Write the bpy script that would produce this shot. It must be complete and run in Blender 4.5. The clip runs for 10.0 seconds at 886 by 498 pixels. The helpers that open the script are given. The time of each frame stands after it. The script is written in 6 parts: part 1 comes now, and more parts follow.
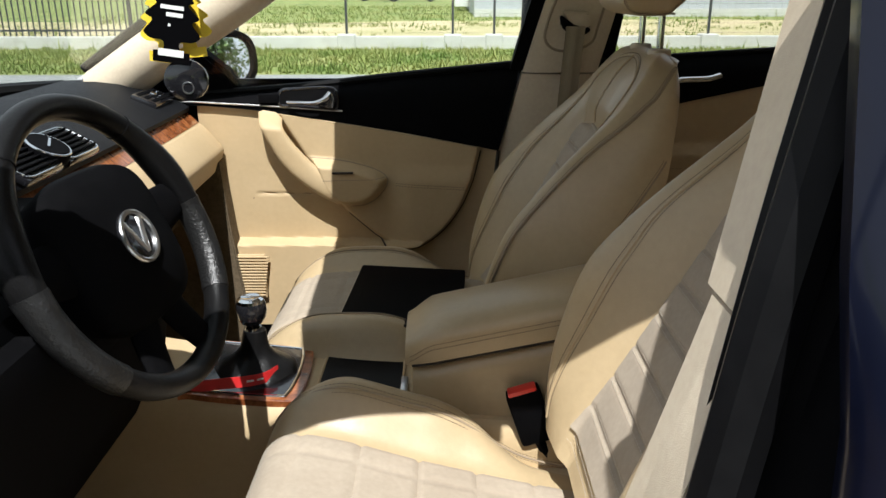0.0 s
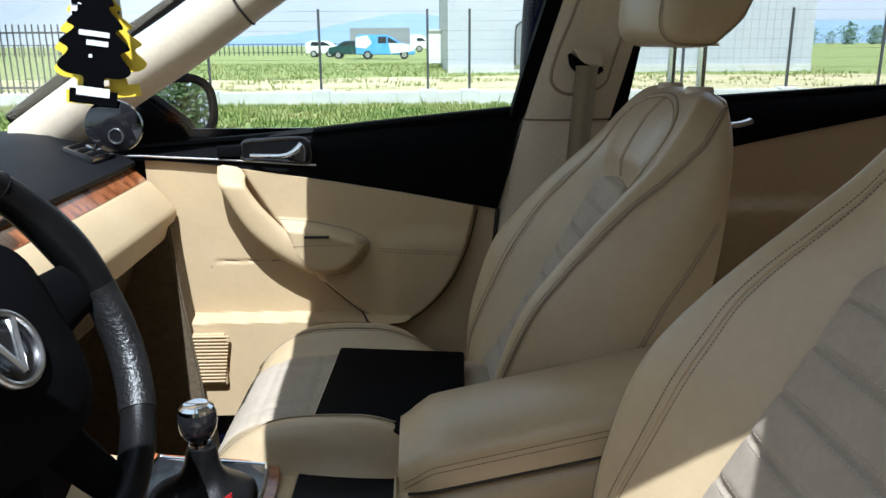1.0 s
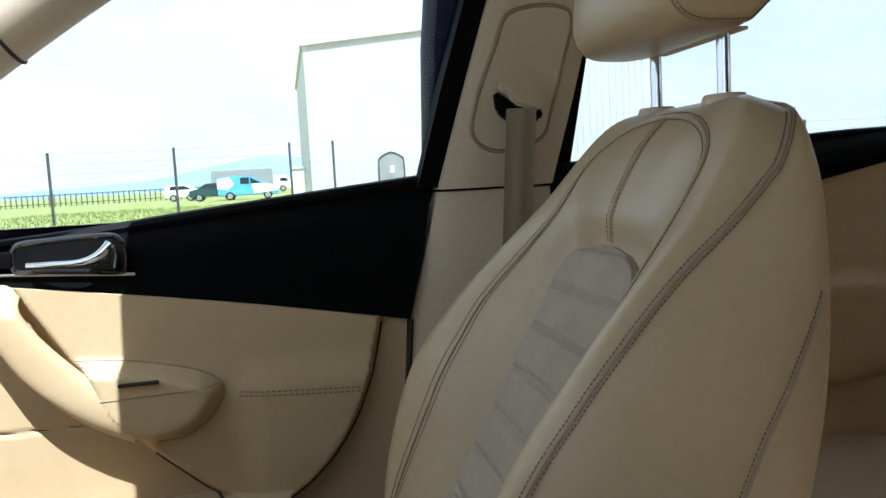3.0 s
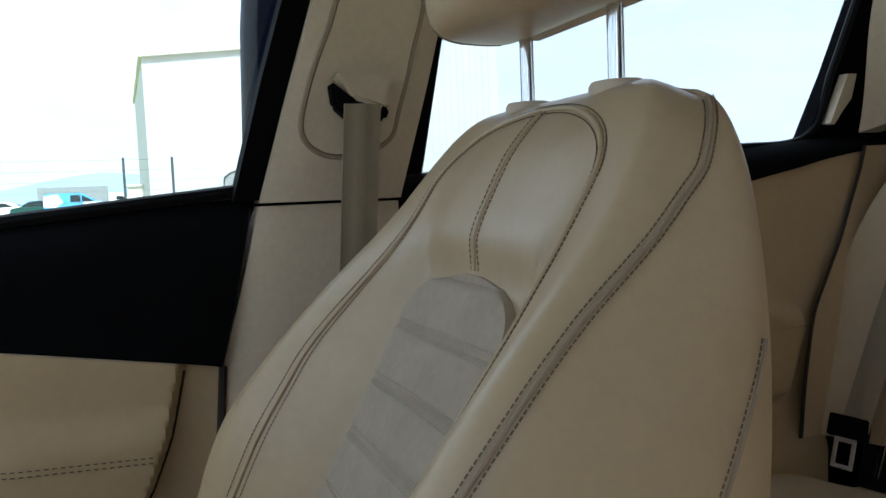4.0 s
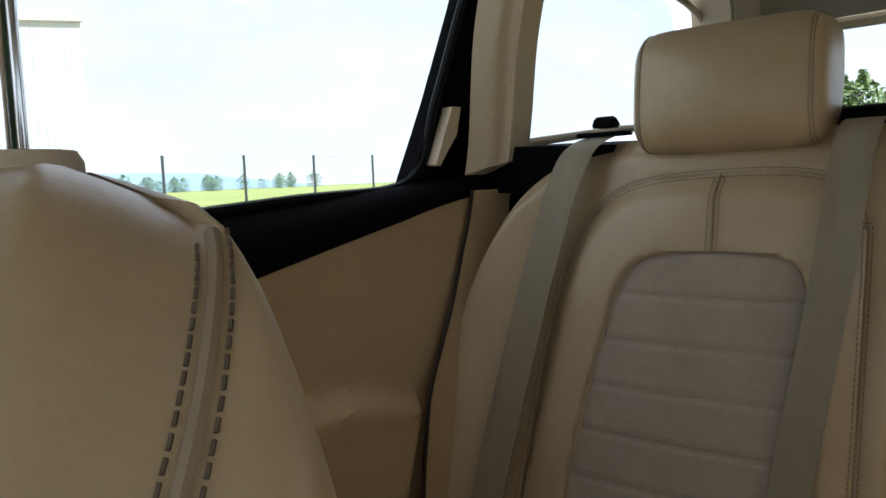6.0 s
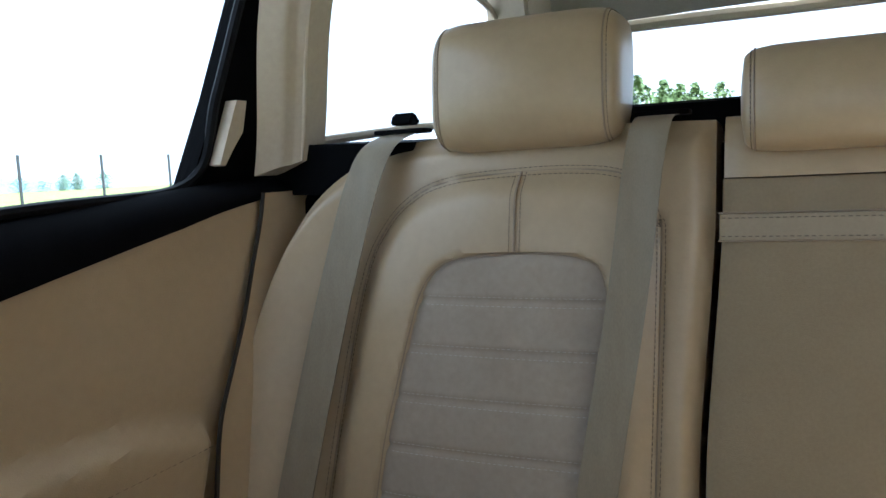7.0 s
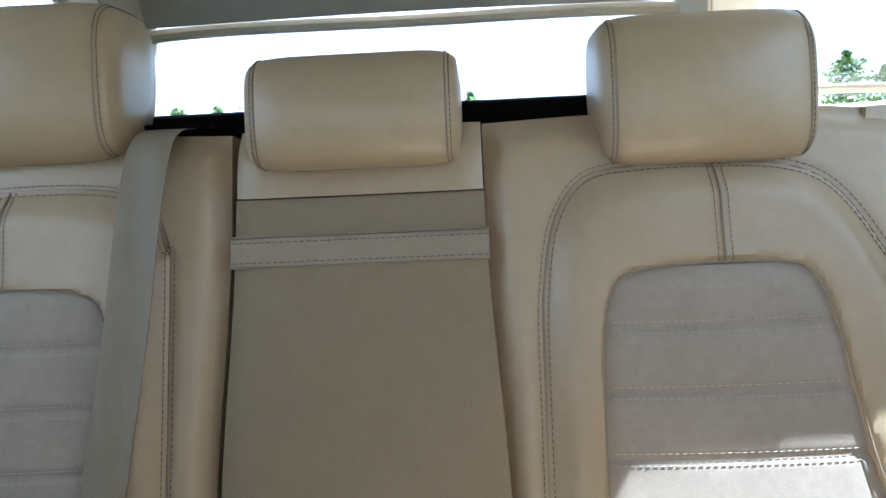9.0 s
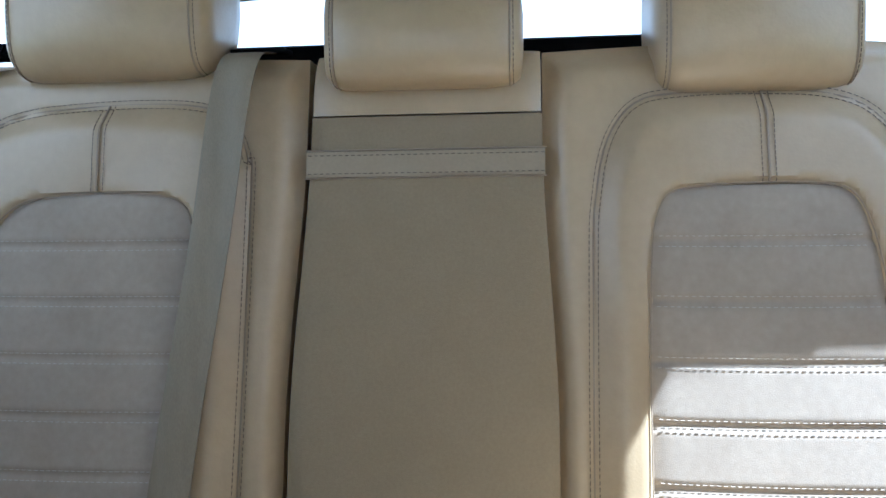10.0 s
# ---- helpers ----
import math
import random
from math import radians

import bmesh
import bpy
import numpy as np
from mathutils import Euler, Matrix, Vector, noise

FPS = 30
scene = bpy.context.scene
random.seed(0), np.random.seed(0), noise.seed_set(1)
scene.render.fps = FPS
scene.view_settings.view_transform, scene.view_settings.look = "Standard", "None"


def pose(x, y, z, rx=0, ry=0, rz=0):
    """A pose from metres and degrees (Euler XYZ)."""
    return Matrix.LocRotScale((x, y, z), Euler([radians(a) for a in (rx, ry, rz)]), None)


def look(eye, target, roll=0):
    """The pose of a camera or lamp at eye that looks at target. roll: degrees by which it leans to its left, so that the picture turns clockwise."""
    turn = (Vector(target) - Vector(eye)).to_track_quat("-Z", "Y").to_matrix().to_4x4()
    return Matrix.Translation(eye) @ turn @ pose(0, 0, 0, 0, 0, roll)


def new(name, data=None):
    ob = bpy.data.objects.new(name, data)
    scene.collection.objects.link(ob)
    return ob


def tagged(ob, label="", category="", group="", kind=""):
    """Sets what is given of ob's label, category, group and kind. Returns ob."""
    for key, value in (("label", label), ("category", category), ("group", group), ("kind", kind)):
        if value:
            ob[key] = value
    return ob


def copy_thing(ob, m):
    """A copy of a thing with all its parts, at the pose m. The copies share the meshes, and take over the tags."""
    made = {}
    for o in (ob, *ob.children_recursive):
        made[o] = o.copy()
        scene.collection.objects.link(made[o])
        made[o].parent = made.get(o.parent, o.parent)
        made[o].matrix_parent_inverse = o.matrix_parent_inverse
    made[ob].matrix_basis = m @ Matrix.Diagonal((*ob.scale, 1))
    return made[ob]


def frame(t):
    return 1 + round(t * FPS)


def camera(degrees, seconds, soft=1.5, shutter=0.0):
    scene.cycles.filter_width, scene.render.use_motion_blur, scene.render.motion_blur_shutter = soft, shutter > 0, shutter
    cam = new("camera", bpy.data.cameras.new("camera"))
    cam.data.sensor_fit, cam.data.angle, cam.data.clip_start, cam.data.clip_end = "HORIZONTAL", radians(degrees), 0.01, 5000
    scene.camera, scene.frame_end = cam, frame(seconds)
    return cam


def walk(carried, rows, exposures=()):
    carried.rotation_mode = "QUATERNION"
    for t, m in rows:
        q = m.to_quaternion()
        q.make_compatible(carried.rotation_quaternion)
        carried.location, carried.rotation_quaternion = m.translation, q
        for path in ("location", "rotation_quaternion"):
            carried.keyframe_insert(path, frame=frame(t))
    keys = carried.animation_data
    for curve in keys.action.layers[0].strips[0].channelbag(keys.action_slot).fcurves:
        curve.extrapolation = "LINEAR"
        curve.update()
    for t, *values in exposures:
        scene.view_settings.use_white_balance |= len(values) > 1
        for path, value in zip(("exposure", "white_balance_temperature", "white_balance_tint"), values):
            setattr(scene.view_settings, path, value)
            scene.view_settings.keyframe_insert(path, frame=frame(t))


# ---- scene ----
cam = camera(60.0, 10.0)
PATH = [
    (0, (-0.184, -1.199, 1.171), (-0.194, 0.692, 0.521), -0.1),
    (0.5, (-0.211, -1.08, 1.149), (-0.282, 0.816, 0.516), -0.4),
    (1, (-0.219, -0.922, 1.125), (-0.165, 1.009, 0.608), -0.3),
    (1.5, (-0.251, -0.802, 1.084), (-0.015, 1.141, 0.676), -1.7),
    (2, (-0.255, -0.685, 1.051), (0.058, 1.265, 0.731), -2.7),
    (3.5, (-0.2, -0.329, 0.98), (0.334, 1.592, 0.823), -2.7),
    (4, (-0.155, -0.241, 0.979), (0.611, 1.6, 0.826), -2.3),
    (4.5, (-0.072, -0.178, 0.984), (0.861, 1.585, 0.829), -3.5),
    (5, (0.006, -0.14, 1.011), (1.105, 1.526, 0.886), -2.8),
    (5.5, (0.065, -0.046, 1.043), (1.408, 1.429, 0.902), -2.2),
    (7, (0.185, 0.049, 1.046), (1.991, 0.883, 0.838), -3.0),
    (7.5, (0.222, 0.018, 1.039), (2.11, 0.654, 0.863), -2.5),
    (8, (0.257, -0.014, 1.036), (2.198, 0.399, 0.786), -2.6),
    (8.5, (0.296, -0.071, 1.05), (2.258, 0.182, 0.761), -3.1),
    (9, (0.313, -0.118, 1.054), (2.297, -0.028, 0.813), -2.7),
    (9.5, (0.292, -0.127, 0.986), (2.284, -0.07, 0.811), -2.0),
    (10, (0.244, -0.104, 0.979), (2.218, 0.098, 0.731), -1.1),
]
EXPOSURES = [(0, 0.60, 5950, 10), (0.5, 0.58, 5700, 10), (1, 0.82, 5300, 9), (1.5, 0.82, 5300, 9), (2, 1.02, 5400, 9), (3.5, 1.26, 5330, 9), (4, 1.32, 5250, 9), (5.5, 1.20, 5900, 10), (7, 2.14, 4980, 8), (8.5, 2.34, 4720, 8), (10, 2.42, 4560, 8)]
walk(cam, [(t, look(eye, target, roll)) for t, eye, target, roll in PATH], EXPOSURES)
SUN_FROM = Vector((0.0, -0.50, 0.866))

world = bpy.data.worlds.new("sky")
scene.world = world
world.use_nodes = True
wn = world.node_tree.nodes
sky = wn.new("ShaderNodeTexSky")
sky.sky_type, sky.sun_disc = "NISHITA", False
sky.sun_elevation, sky.sun_rotation = radians(60), radians(180)
sky.air_density, sky.dust_density = 1.0, 1.5
# thin white clouds drawn over the clear sky
wl = world.node_tree.links
sky_at, cloud, ramp, over = wn.new("ShaderNodeTexCoord"), wn.new("ShaderNodeTexNoise"), wn.new("ShaderNodeValToRGB"), wn.new("ShaderNodeMix")
over.data_type = "RGBA"
squash = wn.new("ShaderNodeMapping")
squash.inputs["Scale"].default_value = (1, 1, 3.2)
cloud.inputs["Scale"].default_value, cloud.inputs["Detail"].default_value, cloud.inputs["Roughness"].default_value = 2.6, 8, 0.62
ramp.color_ramp.elements[0].position, ramp.color_ramp.elements[1].position = 0.36, 0.64
ramp.color_ramp.elements[0].color, ramp.color_ramp.elements[1].color = (0.72, 0.72, 0.72, 1), (0.96, 0.96, 0.96, 1)
over.inputs[7].default_value = (10.0, 10.0, 10.1, 1)
wl.new(sky_at.outputs["Generated"], squash.inputs[0])
wl.new(squash.outputs[0], cloud.inputs[0])
wl.new(cloud.outputs[0], ramp.inputs[0])
wl.new(ramp.outputs[0], over.inputs[0])
wl.new(sky.outputs[0], over.inputs[6])
wl.new(over.outputs[2], wn["Background"].inputs[0])
wn["Background"].inputs[1].default_value = 0.08
sun = new("sun", bpy.data.lights.new("sun", "SUN"))
sun.data.energy, sun.data.angle, sun.data.color = 5.0, radians(0.5), (1.0, 0.95, 0.86)
sun.matrix_world = look(SUN_FROM * 20, (0, 0, 0))


# ---- materials ----
def material(name, color, rough=0.5, second=None, scale=40.0, detail=0.0, bump=0.0, bump_scale=400.0, metal=0.0, coat=0.0, sheen=0.0, spec=0.5, stretch=(1, 1, 1), vary=0.0):
    m = bpy.data.materials.new(name)
    m.use_nodes = True
    nt = m.node_tree
    n, l = nt.nodes, nt.links
    b = n["Principled BSDF"]
    b.inputs["Roughness"].default_value = rough
    b.inputs["Metallic"].default_value = metal
    b.inputs["Coat Weight"].default_value = coat
    b.inputs["Coat Roughness"].default_value = 0.08
    b.inputs["Sheen Weight"].default_value = sheen
    b.inputs["Specular IOR Level"].default_value = spec
    b.inputs["Base Color"].default_value = (*color, 1)
    co = n.new("ShaderNodeTexCoord")
    mp = n.new("ShaderNodeMapping")
    mp.inputs["Scale"].default_value = stretch
    l.new(co.outputs["Object"], mp.inputs[0])
    if second:
        t = n.new("ShaderNodeTexNoise")
        t.inputs["Scale"].default_value = scale
        t.inputs["Detail"].default_value = 6
        t.inputs["Roughness"].default_value = 0.65
        r = n.new("ShaderNodeValToRGB")
        r.color_ramp.elements[0].position, r.color_ramp.elements[1].position = 0.35, 0.65
        r.color_ramp.elements[0].color, r.color_ramp.elements[1].color = (*color, 1), (*second, 1)
        l.new(mp.outputs[0], t.inputs[0])
        l.new(t.outputs[0], r.inputs[0])
        out = r.outputs[0]
        if detail:
            t2 = n.new("ShaderNodeTexNoise")
            t2.inputs["Scale"].default_value = scale * 14
            t2.inputs["Detail"].default_value = 3
            l.new(mp.outputs[0], t2.inputs[0])
            mx = n.new("ShaderNodeMix")
            mx.data_type, mx.blend_type = "RGBA", "OVERLAY"
            mx.inputs[0].default_value = detail
            l.new(out, mx.inputs[6])
            l.new(t2.outputs[0], mx.inputs[7])
            out = mx.outputs[2]
        if vary:
            oi = n.new("ShaderNodeObjectInfo")
            hs = n.new("ShaderNodeHueSaturation")
            mr = n.new("ShaderNodeMapRange")
            mr.inputs[3].default_value, mr.inputs[4].default_value = 1 - vary, 1 + vary
            l.new(oi.outputs["Random"], mr.inputs[0])
            l.new(mr.outputs[0], hs.inputs["Value"])
            l.new(out, hs.inputs["Color"])
            out = hs.outputs[0]
        l.new(out, b.inputs["Base Color"])
        mr2 = n.new("ShaderNodeMapRange")
        mr2.inputs[3].default_value, mr2.inputs[4].default_value = max(0.02, rough - 0.07), min(1, rough + 0.07)
        l.new(t.outputs[0], mr2.inputs[0])
        l.new(mr2.outputs[0], b.inputs["Roughness"])
    if bump:
        bt = n.new("ShaderNodeTexNoise")
        bt.inputs["Scale"].default_value = bump_scale
        bt.inputs["Detail"].default_value = 4
        bp = n.new("ShaderNodeBump")
        bp.inputs["Strength"].default_value = bump
        bp.inputs["Distance"].default_value = 0.002
        l.new(mp.outputs[0], bt.inputs[0])
        l.new(bt.outputs[0], bp.inputs["Height"])
        l.new(bp.outputs[0], b.inputs["Normal"])
    return m


LEATHER = material("cream_leather", (0.408, 0.311, 0.181), 0.36, (0.449, 0.345, 0.204), 7, 0.06, 0.12, 260, spec=0.6)
SUEDE = material("suede", (0.350, 0.292, 0.224), 0.95, (0.396, 0.334, 0.258), 9, 0.12, 0.15, 900, sheen=0.08, spec=0.1)
FABRIC = material("lid_cloth", (0.276, 0.215, 0.130), 0.85, (0.294, 0.230, 0.141), 20, 0.10, 0.25, 900, spec=0.2)
CREAM = material("cream_plastic", (0.48, 0.36, 0.205), 0.55, (0.52, 0.395, 0.232), 6, 0.06, 0.2, 700, spec=0.35)
PILLAR = material("pillar_trim", (0.57, 0.485, 0.36), 0.7, (0.61, 0.52, 0.39), 9, 0.12, 0.25, 900, spec=0.25)
HEADLINER = material("headliner_cloth", (0.50, 0.455, 0.37), 0.95, (0.54, 0.495, 0.405), 30, 0.2, 0.3, 1200, spec=0.1)
BLACK = material("black_plastic", (0.0025, 0.0025, 0.003), 0.74, (0.004, 0.004, 0.0045), 25, 0.1, 0.03, 900, spec=0.04)
DASH = material("soft_dash", (0.006, 0.0065, 0.008), 0.55, (0.009, 0.0095, 0.011), 20, 0.15, 0.4, 800, spec=0.14)
GLOSS = material("gloss_black", (0.012, 0.012, 0.014), 0.12, coat=0.6)
RUBBER = material("seal_rubber", (0.004, 0.004, 0.0045), 0.45, (0.006, 0.006, 0.0065), 40, 0.1, 0.04, 500, spec=0.10)
WHEEL_LEATHER = material("worn_black_leather", (0.004, 0.004, 0.0045), 0.34, (0.009, 0.0088, 0.0088), 14, 0.15, 0.2, 450, spec=0.16)
CHROME = material("chrome", (0.75, 0.76, 0.78), 0.12, metal=1.0)
SATIN = material("satin_metal", (0.55, 0.55, 0.56), 0.3, (0.65, 0.65, 0.66), 60, metal=1.0)
WOOD = material("lacquered_burl", (0.16, 0.045, 0.014), 0.22, (0.42, 0.15, 0.05), 24, 0.5, coat=0.8, stretch=(1, 3, 1))
WEB = material("belt_webbing", (0.255, 0.212, 0.142), 0.55, (0.285, 0.238, 0.163), 60, 0.15, 0.2, 900, stretch=(1, 1, 0.2), spec=0.3)
STRAP = material("strap_leather", (0.310, 0.245, 0.155), 0.5, (0.335, 0.267, 0.170), 20, 0.1, 0.15, 300)
THREAD = material("brown_thread", (0.13, 0.10, 0.068), 0.8)
PALE_THREAD = material("pale_thread", (0.47, 0.415, 0.34), 0.8)
SEAM = material("seam_shadow_cord", (0.30, 0.235, 0.16), 0.6)
CARPET = material("carpet", (0.10, 0.078, 0.05), 0.98, (0.15, 0.115, 0.075), 90, 0.4, 0.8, 500, spec=0.05)
RED = material("red_plastic", (0.65, 0.03, 0.02), 0.35, coat=0.3)
RED_CLOTH = material("red_ribbon", (0.50, 0.012, 0.012), 0.6, (0.58, 0.02, 0.02), 80, 0.2)
WHITE = material("white_paint", (0.75, 0.75, 0.73), 0.5, (0.80, 0.80, 0.78), 30)
YELLOW = material("yellow_card", (0.80, 0.55, 0.02), 0.6, (0.85, 0.62, 0.04), 30)
CARD_BLACK = material("black_card", (0.0015, 0.0015, 0.002), 0.6, spec=0.04)
BLUE_PAINT = material("dark_blue_car_paint", (0.0016, 0.0028, 0.010), 0.34, (0.0022, 0.0036, 0.013), 8, coat=0.25, spec=0.2)
MIRROR = material("mirror_glass", (0.9, 0.92, 0.93), 0.01, metal=1.0)
ASPHALT = material("asphalt", (0.25, 0.25, 0.24), 0.9, (0.33, 0.33, 0.32), 3, 0.4, 0.8, 60)
GRASS = material("grass_sward", (0.14, 0.21, 0.04), 0.95, (0.34, 0.34, 0.12), 0.7, 0.5, 1.0, 30)
SAND = material("dry_sandy_soil", (0.58, 0.47, 0.29), 0.95, (0.42, 0.38, 0.18), 0.35, 0.4, 1.0, 12)
CONCRETE = material("concrete", (0.55, 0.54, 0.50), 0.85, (0.64, 0.63, 0.59), 4, 0.3, 0.4, 60)
GALV = material("fence_steel", (0.045, 0.048, 0.05), 0.6, (0.07, 0.072, 0.075), 12)
CLADDING = material("grey_cladding", (0.46, 0.475, 0.50), 0.6, (0.50, 0.515, 0.54), 0.6, 0.1)
LEAF = material("foliage", (0.085, 0.13, 0.03), 0.7, (0.14, 0.20, 0.055), 2.0, 0.4)
# leaf colour with the distance haze mixed into it
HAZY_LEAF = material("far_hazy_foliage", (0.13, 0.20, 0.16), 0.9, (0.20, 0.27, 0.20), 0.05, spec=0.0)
CONIFER = material("conifer_foliage", (0.018, 0.04, 0.014), 0.8, (0.04, 0.075, 0.025), 1.0, 0.4)
BARK = material("bark", (0.10, 0.075, 0.05), 0.9, (0.16, 0.12, 0.08), 10, 0.4, 0.6, 40)
# blue air haze is painted as the hills' base colour
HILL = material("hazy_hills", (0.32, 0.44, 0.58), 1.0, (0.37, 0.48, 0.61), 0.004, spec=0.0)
TYRE = material("tyre_rubber", (0.02, 0.02, 0.02), 0.85)
VAN_BLUE = material("blue_van_paint", (0.10, 0.36, 0.72), 0.3, (0.14, 0.42, 0.78), 2, coat=0.8)
CAR_GREEN = material("dark_green_paint", (0.01, 0.06, 0.055), 0.25, coat=0.8)
DARK_GLASS = material("dark_vehicle_glass", (0.02, 0.025, 0.03), 0.06)
TRAILER = material("grey_tarpaulin", (0.22, 0.23, 0.24), 0.7, (0.27, 0.28, 0.29), 2)
POLE_RED = material("red_pole_paint", (0.70, 0.06, 0.05), 0.5, (0.75, 0.09, 0.07), 5)
LINE = material("dark_joint", (0.03, 0.024, 0.018), 0.9)


def glass_material(name, tint):
    m = bpy.data.materials.new(name)
    m.use_nodes = True
    n, l = m.node_tree.nodes, m.node_tree.links
    n.remove(n["Principled BSDF"])
    tr, gl, mx = n.new("ShaderNodeBsdfTransparent"), n.new("ShaderNodeBsdfGlossy"), n.new("ShaderNodeMixShader")
    lw, pw, mr = n.new("ShaderNodeLayerWeight"), n.new("ShaderNodeMath"), n.new("ShaderNodeMapRange")
    pw.operation = "POWER"
    pw.inputs[1].default_value = 5
    mr.inputs[3].default_value, mr.inputs[4].default_value = 0.025, 0.7
    tr.inputs[0].default_value = (*tint, 1)
    gl.inputs["Roughness"].default_value = 0.02
    l.new(lw.outputs["Facing"], pw.inputs[0])
    l.new(pw.outputs[0], mr.inputs[0])
    l.new(mr.outputs[0], mx.inputs[0])
    l.new(tr.outputs[0], mx.inputs[1])
    l.new(gl.outputs[0], mx.inputs[2])
    l.new(mx.outputs[0], n["Material Output"].inputs[0])
    return m


GLASS = glass_material("clear_car_glass", (0.84, 0.87, 0.855))
REAR_GLASS = glass_material("tinted_rear_glass", (0.78, 0.80, 0.79))


# ---- mesh helpers ----
def part(name, bm, mat, parent=None, label="", smooth=True):
    bmesh.ops.recalc_face_normals(bm, faces=bm.faces)
    me = bpy.data.meshes.new(name)
    bm.to_mesh(me)
    bm.free()
    me.materials.append(mat)
    for p in me.polygons:
        p.use_smooth = smooth
    if smooth:
        me.set_sharp_from_angle(angle=radians(42))
    ob = new(name, me)
    if parent:
        ob.parent = parent
    return tagged(ob, label)


def thing(name, label, category, group="", kind="", at=(0, 0, 0)):
    ob = new(name)
    ob.empty_display_size = 0.05
    return tagged(ob, label, category, group, kind)


def box(size, at=(0, 0, 0), bevel=0.0, seg=2, m=None, bm=None):
    b = bmesh.new()
    bmesh.ops.create_cube(b, size=1, matrix=Matrix.Diagonal((*size, 1)))
    if bevel:
        bmesh.ops.bevel(b, geom=b.edges[:], offset=bevel, segments=seg, affect="EDGES", profile=0.6)
    bmesh.ops.transform(b, matrix=(m or Matrix()) if m else Matrix.Translation(at), verts=b.verts)
    return merge(bm, b)


def merge(bm, b):
    if bm is None:
        return b
    me = bpy.data.meshes.new("tmp")
    b.to_mesh(me)
    b.free()
    bm.from_mesh(me)
    bpy.data.meshes.remove(me)
    return bm


def skin(rows, closed=False, caps=False, bm=None):
    """A sheet through rows of points; closed: each row is a ring."""
    bm = bm or bmesh.new()
    vs = [[bm.verts.new(p) for p in r] for r in rows]
    k = len(vs[0])
    for a, b in zip(vs, vs[1:]):
        for i in range(k if closed else k - 1):
            j = (i + 1) % k
            bm.faces.new((a[i], a[j], b[j], b[i]))
    if caps:
        bm.faces.new(vs[0])
        bm.faces.new(list(reversed(vs[-1])))
    return bm


def shell(fn, us, vs, depth):
    """A solid sheet: front fn(u, v), back offset by the vector depth, closed round the rim."""
    d = Vector(depth)
    bm = bmesh.new()
    f = [[bm.verts.new(fn(u, v)) for u in us] for v in vs]
    k = [[bm.verts.new(Vector(fn(u, v)) + d) for u in us] for v in vs]
    nu, nv = len(us), len(vs)
    for j in range(nv - 1):
        for i in range(nu - 1):
            bm.faces.new((f[j][i], f[j][i + 1], f[j + 1][i + 1], f[j + 1][i]))
            bm.faces.new((k[j][i], k[j + 1][i], k[j + 1][i + 1], k[j][i + 1]))
    rim = [(0, i) for i in range(nu)] + [(j, nu - 1) for j in range(1, nv)] + [(nv - 1, i) for i in range(nu - 2, -1, -1)] + [(j, 0) for j in range(nv - 2, 0, -1)]
    for (a, b), (c, e) in zip(rim, rim[1:] + rim[:1]):
        bm.faces.new((f[a][b], k[a][b], k[c][e], f[c][e]))
    return bm


def tube(pts, r, n=8, closed=False, bm=None, flat=1.0):
    pts = [Vector(p) for p in pts]
    rs = r if isinstance(r, (list, tuple)) else [r] * len(pts)
    rows, m = [], len(pts)
    ref = None
    for i, p in enumerate(pts):
        a = pts[(i - 1) % m] if closed or i else p
        b = pts[(i + 1) % m] if closed or i < m - 1 else p
        t = (b - a).normalized()
        if ref is None:
            ref = t.orthogonal().normalized()
        ref = (ref - t * ref.dot(t)).normalized()
        s = t.cross(ref)
        rows.append([p + (ref * math.cos(q) + s * math.sin(q) * flat) * rs[i] for q in [math.tau * k / n for k in range(n)]])
    if closed:
        rows.append(rows[0])
    return skin(rows, True, not closed, bm)


def prism(poly, y0, y1, axis="y", bevel=0.0, bm=None, shift=None):
    """A plate with the outline poly, in xz (axis y), yz (axis x) or xy (axis z)."""
    def at(p, h):
        return {"y": (p[0], h, p[1]), "x": (h, p[0], p[1]), "z": (p[0], p[1], h)}[axis]
    b = bmesh.new()
    lo = [b.verts.new(at(p, y0(p) if callable(y0) else y0)) for p in poly]
    hi = [b.verts.new(at(p, y1(p) if callable(y1) else y1)) for p in poly]
    b.faces.new(lo)
    b.faces.new(list(reversed(hi)))
    for i in range(len(poly)):
        j = (i + 1) % len(poly)
        b.faces.new((lo[i], hi[i], hi[j], lo[j]))
    if bevel:
        bmesh.ops.recalc_face_normals(b, faces=b.faces)
        es = [e for e in b.edges if len(e.link_faces) == 2 and e.calc_face_angle() > 0.5]
        bmesh.ops.bevel(b, geom=es, offset=bevel, segments=2, affect="EDGES", clamp_overlap=True)
    return merge(bm, b)


def lerp_table(tab, s):
    for (a, *x), (b, *y) in zip(tab, tab[1:]):
        if s <= b:
            k = min(1, max(0, (s - a) / (b - a)))
            v = [p + (q - p) * k for p, q in zip(x, y)]
            return v[0] if len(v) == 1 else v
    return tab[-1][1] if len(tab[-1]) == 2 else list(tab[-1][1:])


